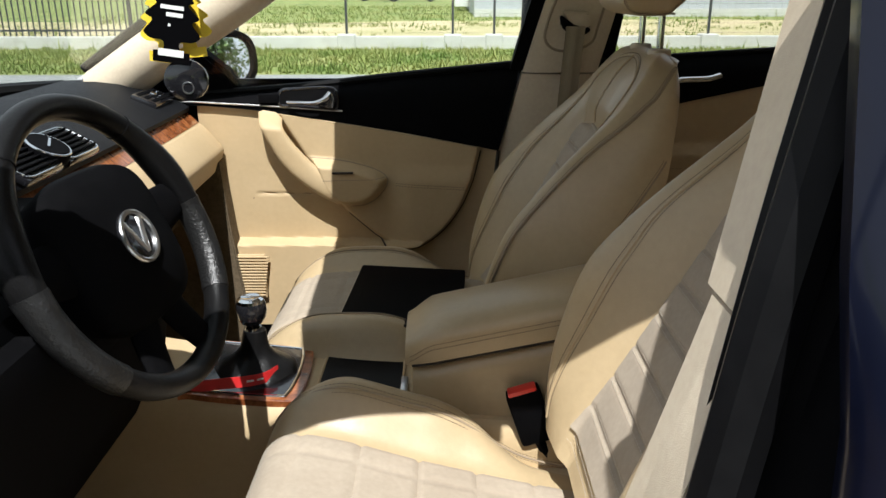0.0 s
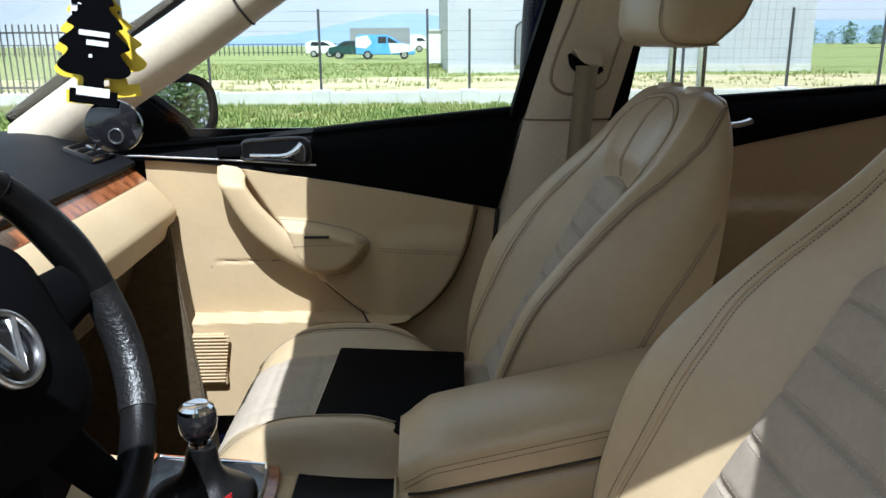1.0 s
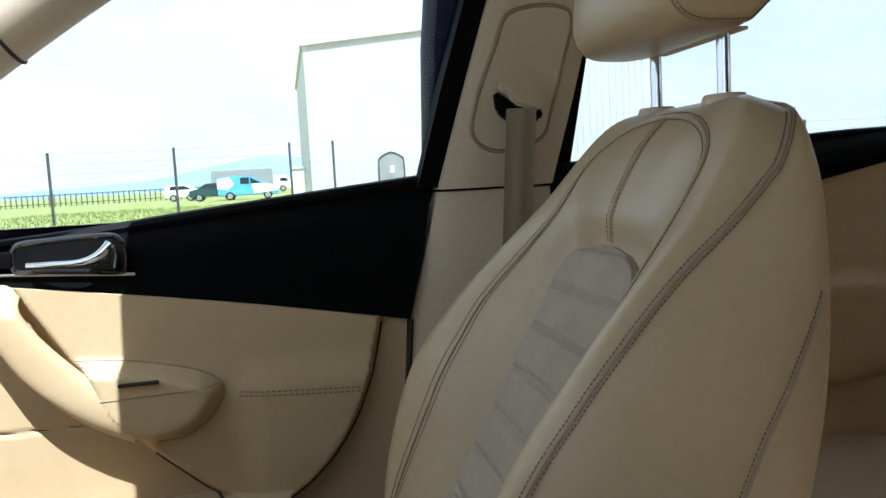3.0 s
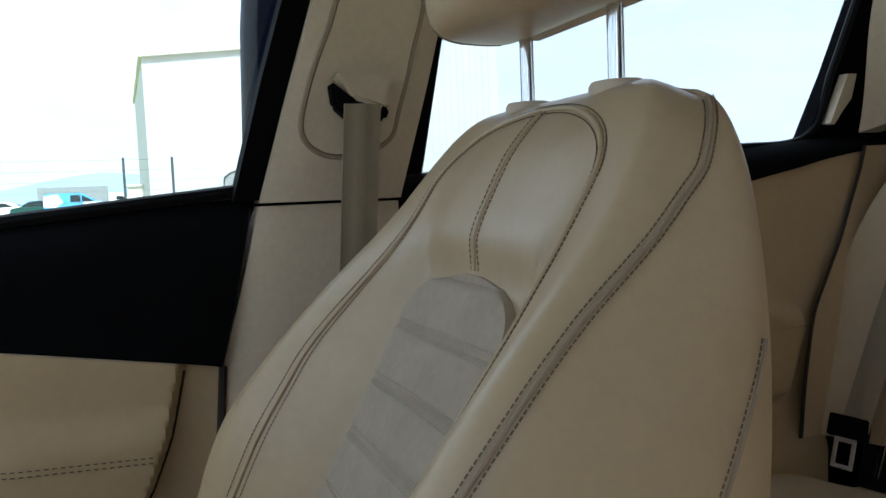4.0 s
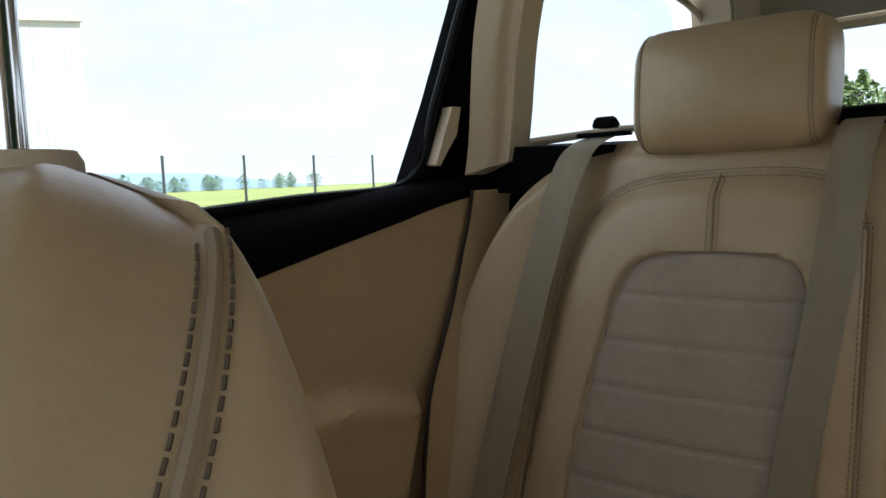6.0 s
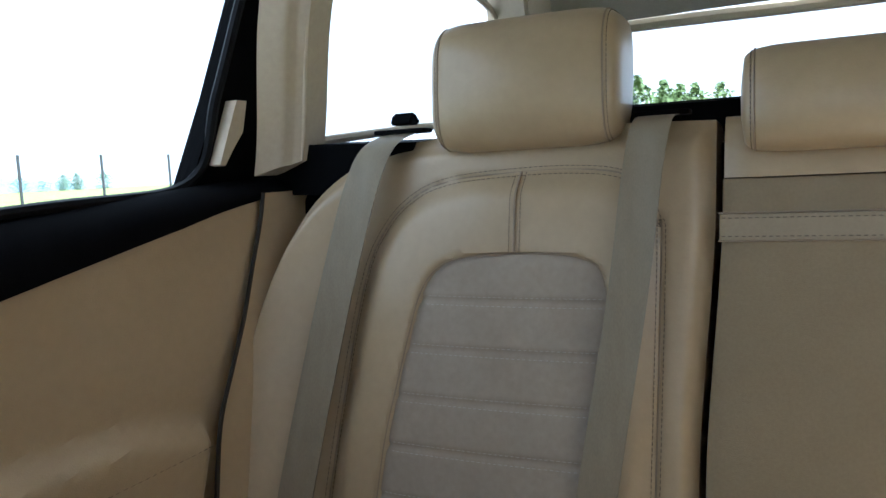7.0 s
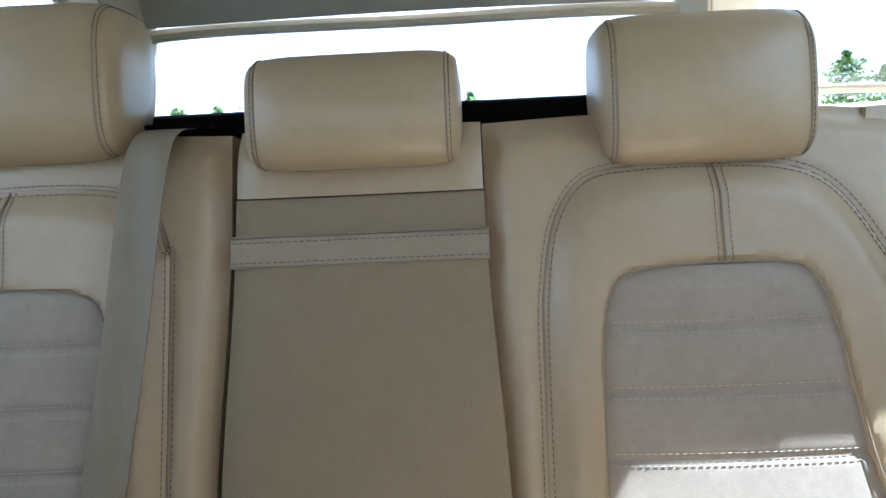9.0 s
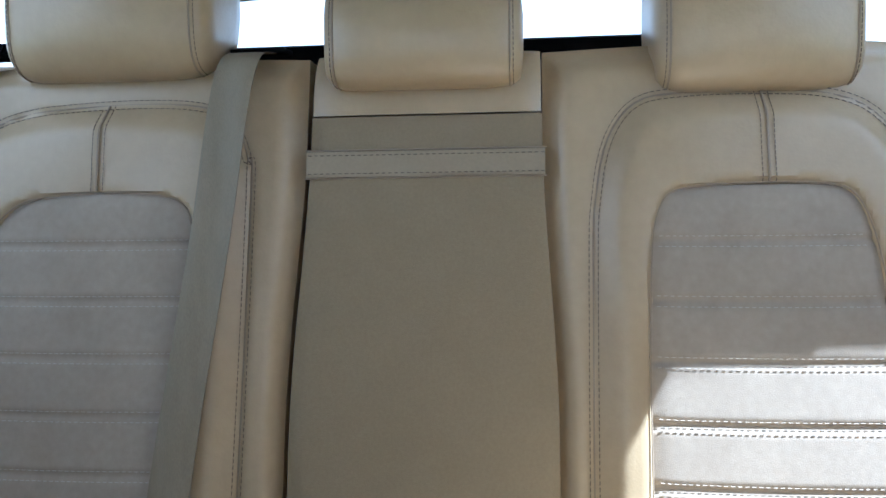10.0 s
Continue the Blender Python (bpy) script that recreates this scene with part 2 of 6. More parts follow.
def smooth_table(tab, s):
    """Catmull-Rom through (s, value) rows."""
    n = len(tab)
    for i in range(n - 1):
        if s <= tab[i + 1][0] or i == n - 2:
            break
    a, b = tab[i], tab[i + 1]
    k = min(1, max(0, (s - a[0]) / (b[0] - a[0])))
    p0, p3 = tab[max(0, i - 1)], tab[min(n - 1, i + 2)]
    h = b[0] - a[0]
    m0 = (b[1] - p0[1]) / (b[0] - p0[0]) * h
    m1 = (p3[1] - a[1]) / (p3[0] - a[0]) * h
    k2, k3 = k * k, k * k * k
    return (2 * k3 - 3 * k2 + 1) * a[1] + (k3 - 2 * k2 + k) * m0 + (3 * k2 - 2 * k3) * b[1] + (k3 - k2) * m1


def spline(pts, n=40, closed=False):
    pts = [Vector(p) for p in pts]
    m = len(pts)
    out = []
    segs = m if closed else m - 1
    for i in range(segs):
        p1, p2 = pts[i], pts[(i + 1) % m]
        p0 = pts[(i - 1) % m] if closed or i else p1
        p3 = pts[(i + 2) % m] if closed or i < m - 2 else p2
        k = max(2, n // segs)
        for j in range(k):
            t = j / k
            out.append(0.5 * ((2 * p1) + (p2 - p0) * t + (2 * p0 - 5 * p1 + 4 * p2 - p3) * t * t + (3 * p1 - p0 - 3 * p2 + p3) * t ** 3))
    if not closed:
        out.append(pts[-1])
    return out


def dashes(pts, length, gap, r, bm=None):
    """Stitches along a dense line of points."""
    bm = bm or bmesh.new()
    acc, run, on = 0.0, [pts[0]], True
    for a, b in zip(pts, pts[1:]):
        d = (b - a).length
        k = max(1, int(d / 0.0007))
        for j in range(1, k + 1):
            p = a.lerp(b, j / k)
            acc += d / k
            if on:
                run.append(p)
            if acc > (length if on else gap):
                if on and len(run) > 1:
                    tube([run[0], run[-1]], r, 5, bm=bm)
                run, on, acc = [p], not on, 0.0
    return bm


def sstep(a, b, x):
    k = min(1, max(0, (x - a) / (b - a)))
    return k * k * (3 - 2 * k)


def inside(poly, x, z):
    """Signed distance to an outline, positive inside."""
    best, ins = 9e9, False
    for (x0, z0), (x1, z1) in zip(poly, poly[1:] + poly[:1]):
        dx, dz = x1 - x0, z1 - z0
        k = min(1, max(0, ((x - x0) * dx + (z - z0) * dz) / (dx * dx + dz * dz + 1e-12)))
        best = min(best, math.hypot(x - x0 - k * dx, z - z0 - k * dz))
        if (z0 > z) != (z1 > z) and x < x0 + (z - z0) / (z1 - z0) * dx:
            ins = not ins
    return best if ins else -best


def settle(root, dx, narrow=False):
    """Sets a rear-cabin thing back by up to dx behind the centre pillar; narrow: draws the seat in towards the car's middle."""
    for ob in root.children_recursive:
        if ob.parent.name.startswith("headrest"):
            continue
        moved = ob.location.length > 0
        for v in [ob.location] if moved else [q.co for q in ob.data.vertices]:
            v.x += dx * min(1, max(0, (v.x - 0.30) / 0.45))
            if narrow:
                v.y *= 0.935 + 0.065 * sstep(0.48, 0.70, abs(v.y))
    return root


def frange(a, b, n):
    return [a + (b - a) * i / n for i in range(n + 1)]


# ---- ground, distance ----
ground = part("ground", prism([(-600, -600), (600, -600), (600, 600), (-600, 600)], -0.6, 0.0, "z"), GRASS, None, "wide flat green meadow of rough grass", False)
tagged(ground, category="ground", kind="structure")
road = part("road", prism([(-120, -9), (120, -9), (120, 9.6), (-120, 9.6)], -0.2, 0.006, "z"), ASPHALT, None, "pale grey worn asphalt parking area", False)
tagged(road, category="road", kind="structure")
soil = part("soil", shell(lambda u, v: (u, v + 1.2 * math.sin(u * 0.21) * (v > 20), 0.012 + 0.05 * max(0, noise.noise((u * 0.3, v * 0.3, 0)))), frange(-60, 70, 90), frange(14.4, 26, 12), (0, 0, -0.3)), SAND, None, "strip of dry yellow sandy soil")
tagged(soil, category="ground", kind="structure")
kerb = part("kerb", box((130, 0.22, 0.28), (5, 14.2, 0.10), 0.02), CONCRETE, None, "white concrete fence footing beam", False)
tagged(kerb, category="kerb", kind="structure")


# ---- car shell: pillars, roof, floor ----
def side_y(z):
    """Inner face of the cabin side: upright to the sill, then leaning in."""
    return 0.70 if z < 0.95 else 0.70 - 0.26 * (z - 0.95)


floor = part("floor", shell(lambda u, v: (u, v, 0.20 + 0.10 * math.exp(-(v / 0.12) ** 2) + 0.12 * sstep(0.35, 0.6, u)), frange(-1.25, 2.3, 24), frange(-0.80, 0.80, 24), (0, 0, -0.06)), CARPET, None, "beige carpeted car floor with a centre tunnel")
tagged(floor, category="floor", kind="structure")


def roof_z(x, y):
    return 1.45 - 0.025 * (y / 0.6) ** 2 - 0.05 * max(0, (-0.1 - x) / 0.32) ** 2 - 0.012 * max(0, (x - 1.0) / 0.8) ** 2


def front_edge(y):
    return -0.455 + 0.05 * (y / 0.6) ** 2


HEAD_U = frange(-1, 1, 24)
headliner = part("ceiling", shell(lambda u, v: (lambda y, x: (x, y, roof_z(x, y)))(0.585 * u * (1 - 0.10 * v), front_edge(0.585 * u) + (1.92 - front_edge(0.585 * u)) * v), HEAD_U, frange(0, 1, 30), (0, 0, 0.012)), HEADLINER, None, "light beige cloth headliner of the car")
tagged(headliner, category="ceiling", kind="structure")
roof = part("roof", shell(lambda u, v: (lambda y, x: (x, y, roof_z(x, y) + 0.035 - 0.03 * abs(u) ** 6))(0.63 * u * (1 - 0.08 * v), front_edge(0.6 * u) - 0.02 + (1.98 - front_edge(0.6 * u)) * v), HEAD_U, frange(0, 1, 30), (0, 0, 0.012)), BLUE_PAINT, None, "dark blue painted steel car roof")
tagged(roof, category="roof", kind="structure")


def strip(pts_a, pts_b, y_in, thick, mat, name, n=24, parent=None, sg=1, bulge=0.0, lab=""):
    """A pillar cover between two edges given in xz; it follows the leaning cabin side."""
    a, b = spline([(p[0], 0, p[1]) for p in pts_a], n), spline([(p[0], 0, p[1]) for p in pts_b], n)
    k = min(len(a), len(b))

    def fn(u, v):
        i = round(v * (k - 1))
        p = a[i].lerp(b[i], u)
        return (p.x, sg * (y_in(p.z) - bulge * (1 - (2 * u - 1) ** 4)), p.z)
    return part(name, shell(fn, frange(0, 1, 8), frange(0, 1, k - 1), (0, sg * thick, 0)), mat, parent, lab)


def pillar_set(sg):
    """B, C and D pillars, rails and rear door of one side; sg = 1 is the passenger side."""
    word = "passenger" if sg > 0 else "driver"
    b = thing("door_pillar", "beige trimmed centre pillar on the %s side with black door seals" % word, "pillar", kind="structure")
    low = strip([(-0.115, 0.30), (-0.08, 0.66), (-0.054, 0.776), (-0.03, 0.86), (0.0, 0.968)], [(0.20, 0.30), (0.19, 0.66), (0.18, 0.776), (0.18, 0.86), (0.178, 0.968)], lambda z: 0.705, 0.05, PILLAR, "lower_cover", parent=b, sg=sg, bulge=0.012)
    up = strip([(0.0, 0.972), (0.037, 1.111), (0.076, 1.249), (0.118, 1.39)], [(0.178, 0.972), (0.207, 1.111), (0.232, 1.249), (0.262, 1.39)], lambda z: side_y(z) + 0.0, 0.05, PILLAR, "upper_cover", parent=b, sg=sg, bulge=0.014)
    # face towards the door opening
    strip([(-0.112, 0.30), (-0.052, 0.776), (0.003, 0.966)], [(0.10, 0.30), (0.10, 0.776), (0.10, 0.966)], lambda z: 0.735, 0.05, PILLAR, "lower_return", parent=b, sg=sg)
    strip([(0.004, 0.974), (0.040, 1.111), (0.079, 1.249), (0.120, 1.39)], [(0.10, 0.974), (0.12, 1.111), (0.14, 1.249), (0.17, 1.39)], lambda z: side_y(z) + 0.03, 0.035, BLACK, "upper_return", parent=b, sg=sg)
    part("pillar_post", prism([(-0.05, 0.16), (0.22, 0.16), (0.22, 0.94), (0.27, 1.40), (0.13, 1.40), (0.015, 0.98)], lambda p: sg * (side_y(p[1]) + 0.056), lambda p: sg * (side_y(p[1]) + 0.10)), BLACK, b, "matt black inner pillar", False)
    part("door_seal", tube(spline([(-0.07, sg * 0.80, 0.20), (-0.048, sg * 0.80, 0.6), (-0.006, sg * 0.795, 0.93), (0.03, sg * 0.775, 1.10), (0.075, sg * 0.735, 1.25), (0.12, sg * 0.70, 1.39)], 40), 0.020), RUBBER, b, "black rubber door seal")
    part("inner_seal", tube(spline([(-0.06, sg * 0.77, 0.20), (-0.03, sg * 0.765, 0.7), (0.002, sg * 0.76, 0.95), (0.035, sg * 0.735, 1.10), (0.078, sg * 0.70, 1.25), (0.12, sg * 0.665, 1.39)], 40), 0.012), RUBBER, b, "thin black inner seal")
    # belt guide
    rec = spline([(0.046, 0, 1.05), (0.052, 0, 1.10), (0.075, 0, 1.165), (0.10, 0, 1.215), (0.185, 0, 1.215), (0.178, 0, 1.14), (0.165, 0, 1.08), (0.155, 0, 1.045), (0.12, 0, 1.028), (0.075, 0, 1.026)], 60, True)
    part("guide_panel", prism([(p.x, p.z) for p in rec], lambda p: sg * (side_y(p[1]) - 0.019), lambda p: sg * (side_y(p[1]) + 0.01), bevel=0.003), PILLAR, b)
    part("guide_groove", tube([(p.x, sg * (side_y(p.z) - 0.016), p.z) for p in rec], 0.0035, 6, True), SEAM, b)
    adj = [(0.078, 1.117), (0.140, 1.113), (0.145, 1.082), (0.138, 1.076), (0.100, 1.088)]
    part("belt_adjuster", prism(adj, lambda p: sg * (side_y(p[1]) - 0.045), lambda p: sg * (side_y(p[1]) - 0.01), bevel=0.006), PILLAR, b, "beige belt height adjuster")
    loop = [(0.074, 1.108), (0.079, 1.080), (0.098, 1.064), (0.142, 1.064), (0.147, 1.079), (0.140, 1.084), (0.101, 1.090)]
    part("belt_loop", prism(loop, lambda p: sg * (side_y(p[1]) - 0.040), lambda p: sg * (side_y(p[1]) - 0.012), bevel=0.004), BLACK, b, "black belt loop")
    belt = thing("seat_belt", "beige woven seat belt hanging from its pillar loop", "seat belt", "front seat belts")
    part("webbing", shell(lambda u, v: (0.088 + 0.044 * u - 0.035 * v, sg * (0.618 + 0.05 * v + 0.002 * math.sin(u * 9)), 1.082 - 0.62 * v), frange(0, 1, 6), frange(0, 1, 14), (0, sg * 0.003, 0)), WEB, belt, "beige woven webbing")
    part("end_anchor", box((0.050, 0.012, 0.05), (0.075, sg * 0.668, 0.455), 0.003), BLACK, belt, "black belt end")
    # rear door
    d = thing("rear_door", "closed rear door with beige padded panel and black upper trim", "car door", "rear doors")

    def black_low(x):
        return smooth_table([(0.18, 0.84), (0.40, 0.905), (0.638, 0.966), (0.80, 1.003), (0.915, 1.020), (1.0, 1.03)], x)

    def sill(x):
        return smooth_table([(0.15, 0.990), (0.597, 1.022), (0.805, 1.040), (0.90, 1.044), (1.0, 1.048)], x)

    def panel(x, z):
        arm = [(0.30, 0.785), (0.55, 0.790), (0.66, 0.783), (0.748, 0.752), (0.752, 0.738), (0.72, 0.62), (0.60, 0.60), (0.30, 0.60)]
        h = 0.032 * sstep(-0.012, 0.016, inside(arm, x, z))
        h += 0.030 * sstep(0.60, 0.52, z)
        return (x, sg * (0.705 - h), z)
    part("door_panel", shell(lambda u, v: panel(u - 0.16 * sstep(0.70, 1.0, u) * (1 - sstep(0.60, 1.0, 0.35 + (black_low(u) - 0.35) * v)), 0.35 + (black_low(u) - 0.35) * v), frange(0.185, 0.912, 70), frange(0, 1, 60), (0, sg * 0.03, 0)), CREAM, d, "beige padded door panel")
    part("upper_trim", shell(lambda u, v: (u, sg * (0.698 + 0.035 * v * v * v), black_low(u) + (sill(u) - black_low(u)) * v), frange(0.185, 0.99, 40), frange(0, 1, 10), (0, sg * 0.03, 0)), BLACK, d, "black upper door trim")
    part("armrest_stitch", dashes([Vector((x, sg * 0.6735, 0.735 + 0.01 * (0.77 - x))) for x in frange(0.32, 0.74, 60)], 0.004, 0.003, 0.0007), THREAD, d)
    edge = spline([(0.898, sg * 0.697, 1.026), (0.886, sg * 0.697, 0.985), (0.863, sg * 0.695, 0.935), (0.831, sg * 0.69, 0.87), (0.798, sg * 0.686, 0.815), (0.762, sg * 0.682, 0.75), (0.742, sg * 0.678, 0.66), (0.73, sg * 0.675, 0.55)], 40)
    part("edge_seal", tube(edge, 0.0032, 6), LINE, d, "dark rubber edge seal")
    part("edge_cover", skin([[p + Vector((0.001, sg * 0.001, 0)), p + Vector((0.05, sg * -0.004, 0.0)), p + Vector((0.16, sg * 0.004, 0.004))] for p in edge]), CREAM, d, "beige edge cover beside the seat")
    # driver side: unseen outline made more upright to shape the seat's sun patch
    part("window_frame", prism([(0.815, 1.040), (0.858, 1.155), (0.898, 1.281), (0.93, 1.39), (1.02, 1.39), (0.985, 1.25), (0.965, 1.04)] if sg > 0 else [(0.872, 1.040), (0.865, 1.155), (0.858, 1.281), (0.852, 1.43), (1.02, 1.43), (0.985, 1.25), (0.965, 1.04)], lambda p: sg * (0.745 - 0.16 * (p[1] - 1.04)), lambda p: sg * (0.775 - 0.16 * (p[1] - 1.04))), BLACK, d, "black window frame", False)
    # added block that closes a sun leak between window frame and roof
    part("frame_corner", prism([(0.57, 1.41), (0.57, 1.478), (0.71, 1.45), (0.71, 1.36)] if sg > 0 else [(-0.57, 1.41), (-0.57, 1.478), (-0.71, 1.45), (-0.71, 1.36)], 0.852, 1.04, "x"), BLACK, d, "black block added against sun leaking over the frame", False)
    part("top_frame", tube(spline([(0.25, sg * 0.60, 1.395), (0.55, sg * 0.600, 1.41), (0.88, sg * 0.600, 1.405)], 20), 0.013), BLACK, d, "black top window frame")
    part("window_seal", tube(spline([(0.19, sg * 0.736, 0.994), (0.597, sg * 0.733, 1.025), (0.812, sg * 0.742, 1.046), (0.853, sg * 0.724, 1.155), (0.893, sg * 0.705, 1.281), (0.925, sg * 0.69, 1.37)], 50), 0.007), RUBBER, d, "black window seal")
    gl = part("window_pane", prism([(0.19, 0.96), (0.84, 1.02), (0.93, 1.37), (0.24, 1.385)], lambda p: sg * (0.765 - 0.2 * (p[1] - 1.0)), lambda p: sg * (0.769 - 0.2 * (p[1] - 1.0))), REAR_GLASS, d, "lightly tinted side window glass", False)
    gl.visible_shadow = False
    part("door_skin", shell(lambda u, v: (u, sg * (0.84 + 0.05 * math.sin(math.pi * min(1, v * 1.1)) - 0.06 * v * v), 0.22 + 0.76 * v), frange(0.06, 1.0, 10), frange(0, 1, 14), (0, -sg * 0.01, 0)), BLUE_PAINT, d, "dark blue painted outer door skin")
    # small pale plate on the rear edge of the window frame
    part("clip_plate", prism([(0.868, 1.148), (0.888, 1.148), (0.884, 1.108), (0.866, 1.085), (0.852, 1.064), (0.842, 1.066)], lambda p: sg * (0.722 - 0.16 * (p[1] - 1.04)), lambda p: sg * (0.74 - 0.16 * (p[1] - 1.04))), PILLAR, d, "small greyish beige plate on the window frame", False)
    part("edge_flange", skin([[(a, sg * 0.782, z), (a + 0.03, sg * 0.800, z), (0.036, sg * 0.838, z), (0.045, sg * 0.875, z), (0.09, sg * 0.87, z), (0.10, sg * 0.785, z)] for a, z in [(smooth_table([(0.2, -0.060), (0.62, -0.040), (0.95, 0.000), (1.1, 0.030), (1.3, 0.085)], z), z) for z in frange(0.20, 1.06, 30)]], True, True), BLACK, d, "matt black inner flange of the door")
    part("door_edge", skin([[(x + dx, sg * (y + dy), z) for x, y in ((0.030, 0.858), (0.016, 0.872), (0.012, 0.890), (0.022, 0.908), (0.05, 0.918), (0.12, 0.918), (0.12, 0.858))] for dx, dy, z in ((0.004, 0.0, 0.20), (0.004, 0.004, 0.50), (0.0, 0.0, 0.80), (-0.004, -0.006, 0.96), (-0.006, -0.03, 1.04), (-0.006, -0.07, 1.20), (0.0, -0.10, 1.30))], True, True), BLUE_PAINT, d, "dark blue front door edge")
    part("edge_frame", prism([(0.045, 0.96), (0.10, 0.96), (0.18, 1.39), (0.13, 1.39)], lambda p: sg * (side_y(p[1]) + 0.10), lambda p: sg * (side_y(p[1]) + 0.14)), GLOSS, d, "gloss black window post", False)
    hb = part("door_handle", tube(spline([(0.33, sg * 0.680, 0.945), (0.36, sg * 0.672, 0.955), (0.41, sg * 0.672, 0.958), (0.435, sg * 0.682, 0.965)], 16), 0.007, 8), CHROME, d, "chrome inside door handle")
    # C pillar cover, quarter window, D pillar
    c = thing("rear_pillar", "beige cloth-covered rear roof pillar", "pillar", kind="structure")
    lean = [(1.049, 0.0), (1.15, 0.012), (1.26, 0.020), (1.40, 0.03)]
    part("pillar_cover", shell(lambda u, v: (lambda z: (0.914 + 0.036 * u - 0.030 * sstep(1.05, 1.27, z) + 0.010 * sstep(0.62, 0.70, u), sg * (0.714 - 0.048 * u - 0.24 * (z - 1.05)), z + 0.018 * u * (1 - v)))(1.049 + 0.351 * v), frange(0, 1, 14), frange(0, 1, 16), (0.05, 0, 0)), PILLAR, c, "beige cloth cover")
    part("pillar_side", shell(lambda u, v: (0.959 - 0.030 * sstep(1.05, 1.27, 1.067 + 0.333 * v) + 0.10 * u, sg * (0.666 - 0.24 * 0.333 * v + 0.11 * u), 1.067 + 0.333 * v), frange(0, 1, 4), frange(0, 1, 12), (0, sg * 0.02, 0)), PILLAR, c, "beige side of the pillar cover")
    part("shoulder_ledge", shell(lambda u, v: (0.97 + 0.95 * u, sg * (0.50 + 0.25 * v), 1.082 + 0.030 * u + 0.010 * v), frange(0, 1, 8), frange(0, 1, 4), (0, 0, -0.07)), BLACK if sg > 0 else PILLAR, c, "side ledge behind the seat")
    if sg > 0:
        part("belt_guide", prism([(1.065, 1.112), (1.10, 1.112), (1.098, 1.120), (1.085, 1.130), (1.077, 1.129)], sg * 0.55, sg * 0.585, bevel=0.003), BLACK, c, "small black belt guide")
    part("quarter_frame", tube(spline([(0.97, sg * 0.68, 1.09), (1.3, sg * 0.675, 1.12), (1.60, sg * 0.66, 1.15), (1.66, sg * 0.63, 1.24), (1.56, sg * 0.605, 1.36), (1.02, sg * 0.60, 1.395)], 40), 0.007), PILLAR, c, "beige quarter window frame")
    q = part("quarter_pane", prism([(0.97, 1.08), (1.62, 1.13), (1.62, 1.26), (1.50, 1.37), (1.0, 1.395)], lambda p: sg * (side_y(p[1]) + 0.040), lambda p: sg * (side_y(p[1]) + 0.044)), REAR_GLASS, c, "lightly tinted quarter window glass", False)
    q.visible_shadow = False
    part("tail_cover", prism([(1.62, 1.09), (1.68, 1.24), (1.58, 1.36), (1.50, 1.42), (1.80, 1.41), (2.02, 1.05), (2.0, 0.9), (1.6, 0.9)], lambda p: sg * (side_y(p[1]) - 0.06), lambda p: sg * (side_y(p[1]) + 0.03), bevel=0.006), PILLAR, c, "beige rear corner pillar cover")
    part("roof_rail", tube(spline([(-0.40, sg * 0.585, 1.345), (-0.1, sg * 0.60, 1.385), (0.5, sg * 0.592, 1.43), (1.1, sg * 0.585, 1.432), (1.75, sg * 0.56, 1.425)], 40), 0.022), HEADLINER, c, "padded roof rail")
    part("luggage_side", box((1.1, 0.05, 0.60), (1.55, sg * 0.72, 0.72), 0.01), BLACK, c, "dark luggage bay side trim")
    part("body_side", shell(lambda u, v: (1.0 + 1.35 * u, sg * (0.86 - 0.03 * u + 0.02 * math.sin(math.pi * v)), 0.25 + 0.80 * v), frange(0, 1, 10), frange(0, 1, 8), (0, -sg * 0.01, 0)), BLUE_PAINT, c, "dark blue rear wing")
    part("sill_panel", box((1.3, 0.16, 0.20), (-0.58, sg * 0.78, 0.26), 0.03), BLUE_PAINT, c, "dark blue door sill")
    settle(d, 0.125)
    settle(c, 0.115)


pillar_set(1)
pillar_set(-1)

# tailgate with its window
tail = thing("tailgate", "closed tailgate with a wide rear window and beige header", "tailgate", kind="structure")
part("header", shell(lambda u, v: (1.70 + 0.13 * v - 0.05 * u * u, 0.60 * u, roof_z(1.7, 0.5 * u) + 0.012 - 0.100 * v), frange(-1, 1, 20), frange(0, 1, 4), (0.02, 0, 0.05)), HEADLINER, tail, "beige roof header")
part("header_seam", tube([(1.70 - 0.05 * u * u, 0.60 * u, roof_z(1.7, 0.5 * u) + 0.006) for u in frange(-1, 1, 20)], 0.004, 6), LINE, tail)
part("window_surround", tube(spline([(1.82, -0.56, 1.325), (1.86, 0, 1.340), (1.82, 0.56, 1.325), (1.88, 0.62, 1.25), (2.0, 0.63, 1.10), (2.06, 0, 1.09), (2.0, -0.63, 1.10), (1.88, -0.62, 1.25)], 64, True), 0.014), PILLAR, tail, "beige window surround")
rg = part("rear_pane", shell(lambda u, v: (1.85 + 0.19 * v - 0.04 * u * u, (0.60 + 0.03 * v) * u, 1.345 - 0.275 * v - 0.01 * u * u), frange(-1, 1, 12), frange(0, 1, 4), (0.004, 0, 0.002)), REAR_GLASS, tail, "lightly tinted rear window glass")
rg.visible_shadow = False
part("window_ledge", box((0.05, 1.16, 0.055), (1.985, 0, 1.096), 0.012), BLACK, tail, "black ledge under the rear window")
part("tail_panel", box((0.05, 1.3, 0.80), (2.10, 0, 0.66), 0.02), BLACK, tail, "dark lower tailgate trim")
cover = thing("cargo_cover", "black roller cargo cover behind the rear seat", "cargo cover")
part("cassette", box((0.085, 0.98, 0.060), (1.115, 0, 1.085), 0.018), BLACK, cover, "black cassette")
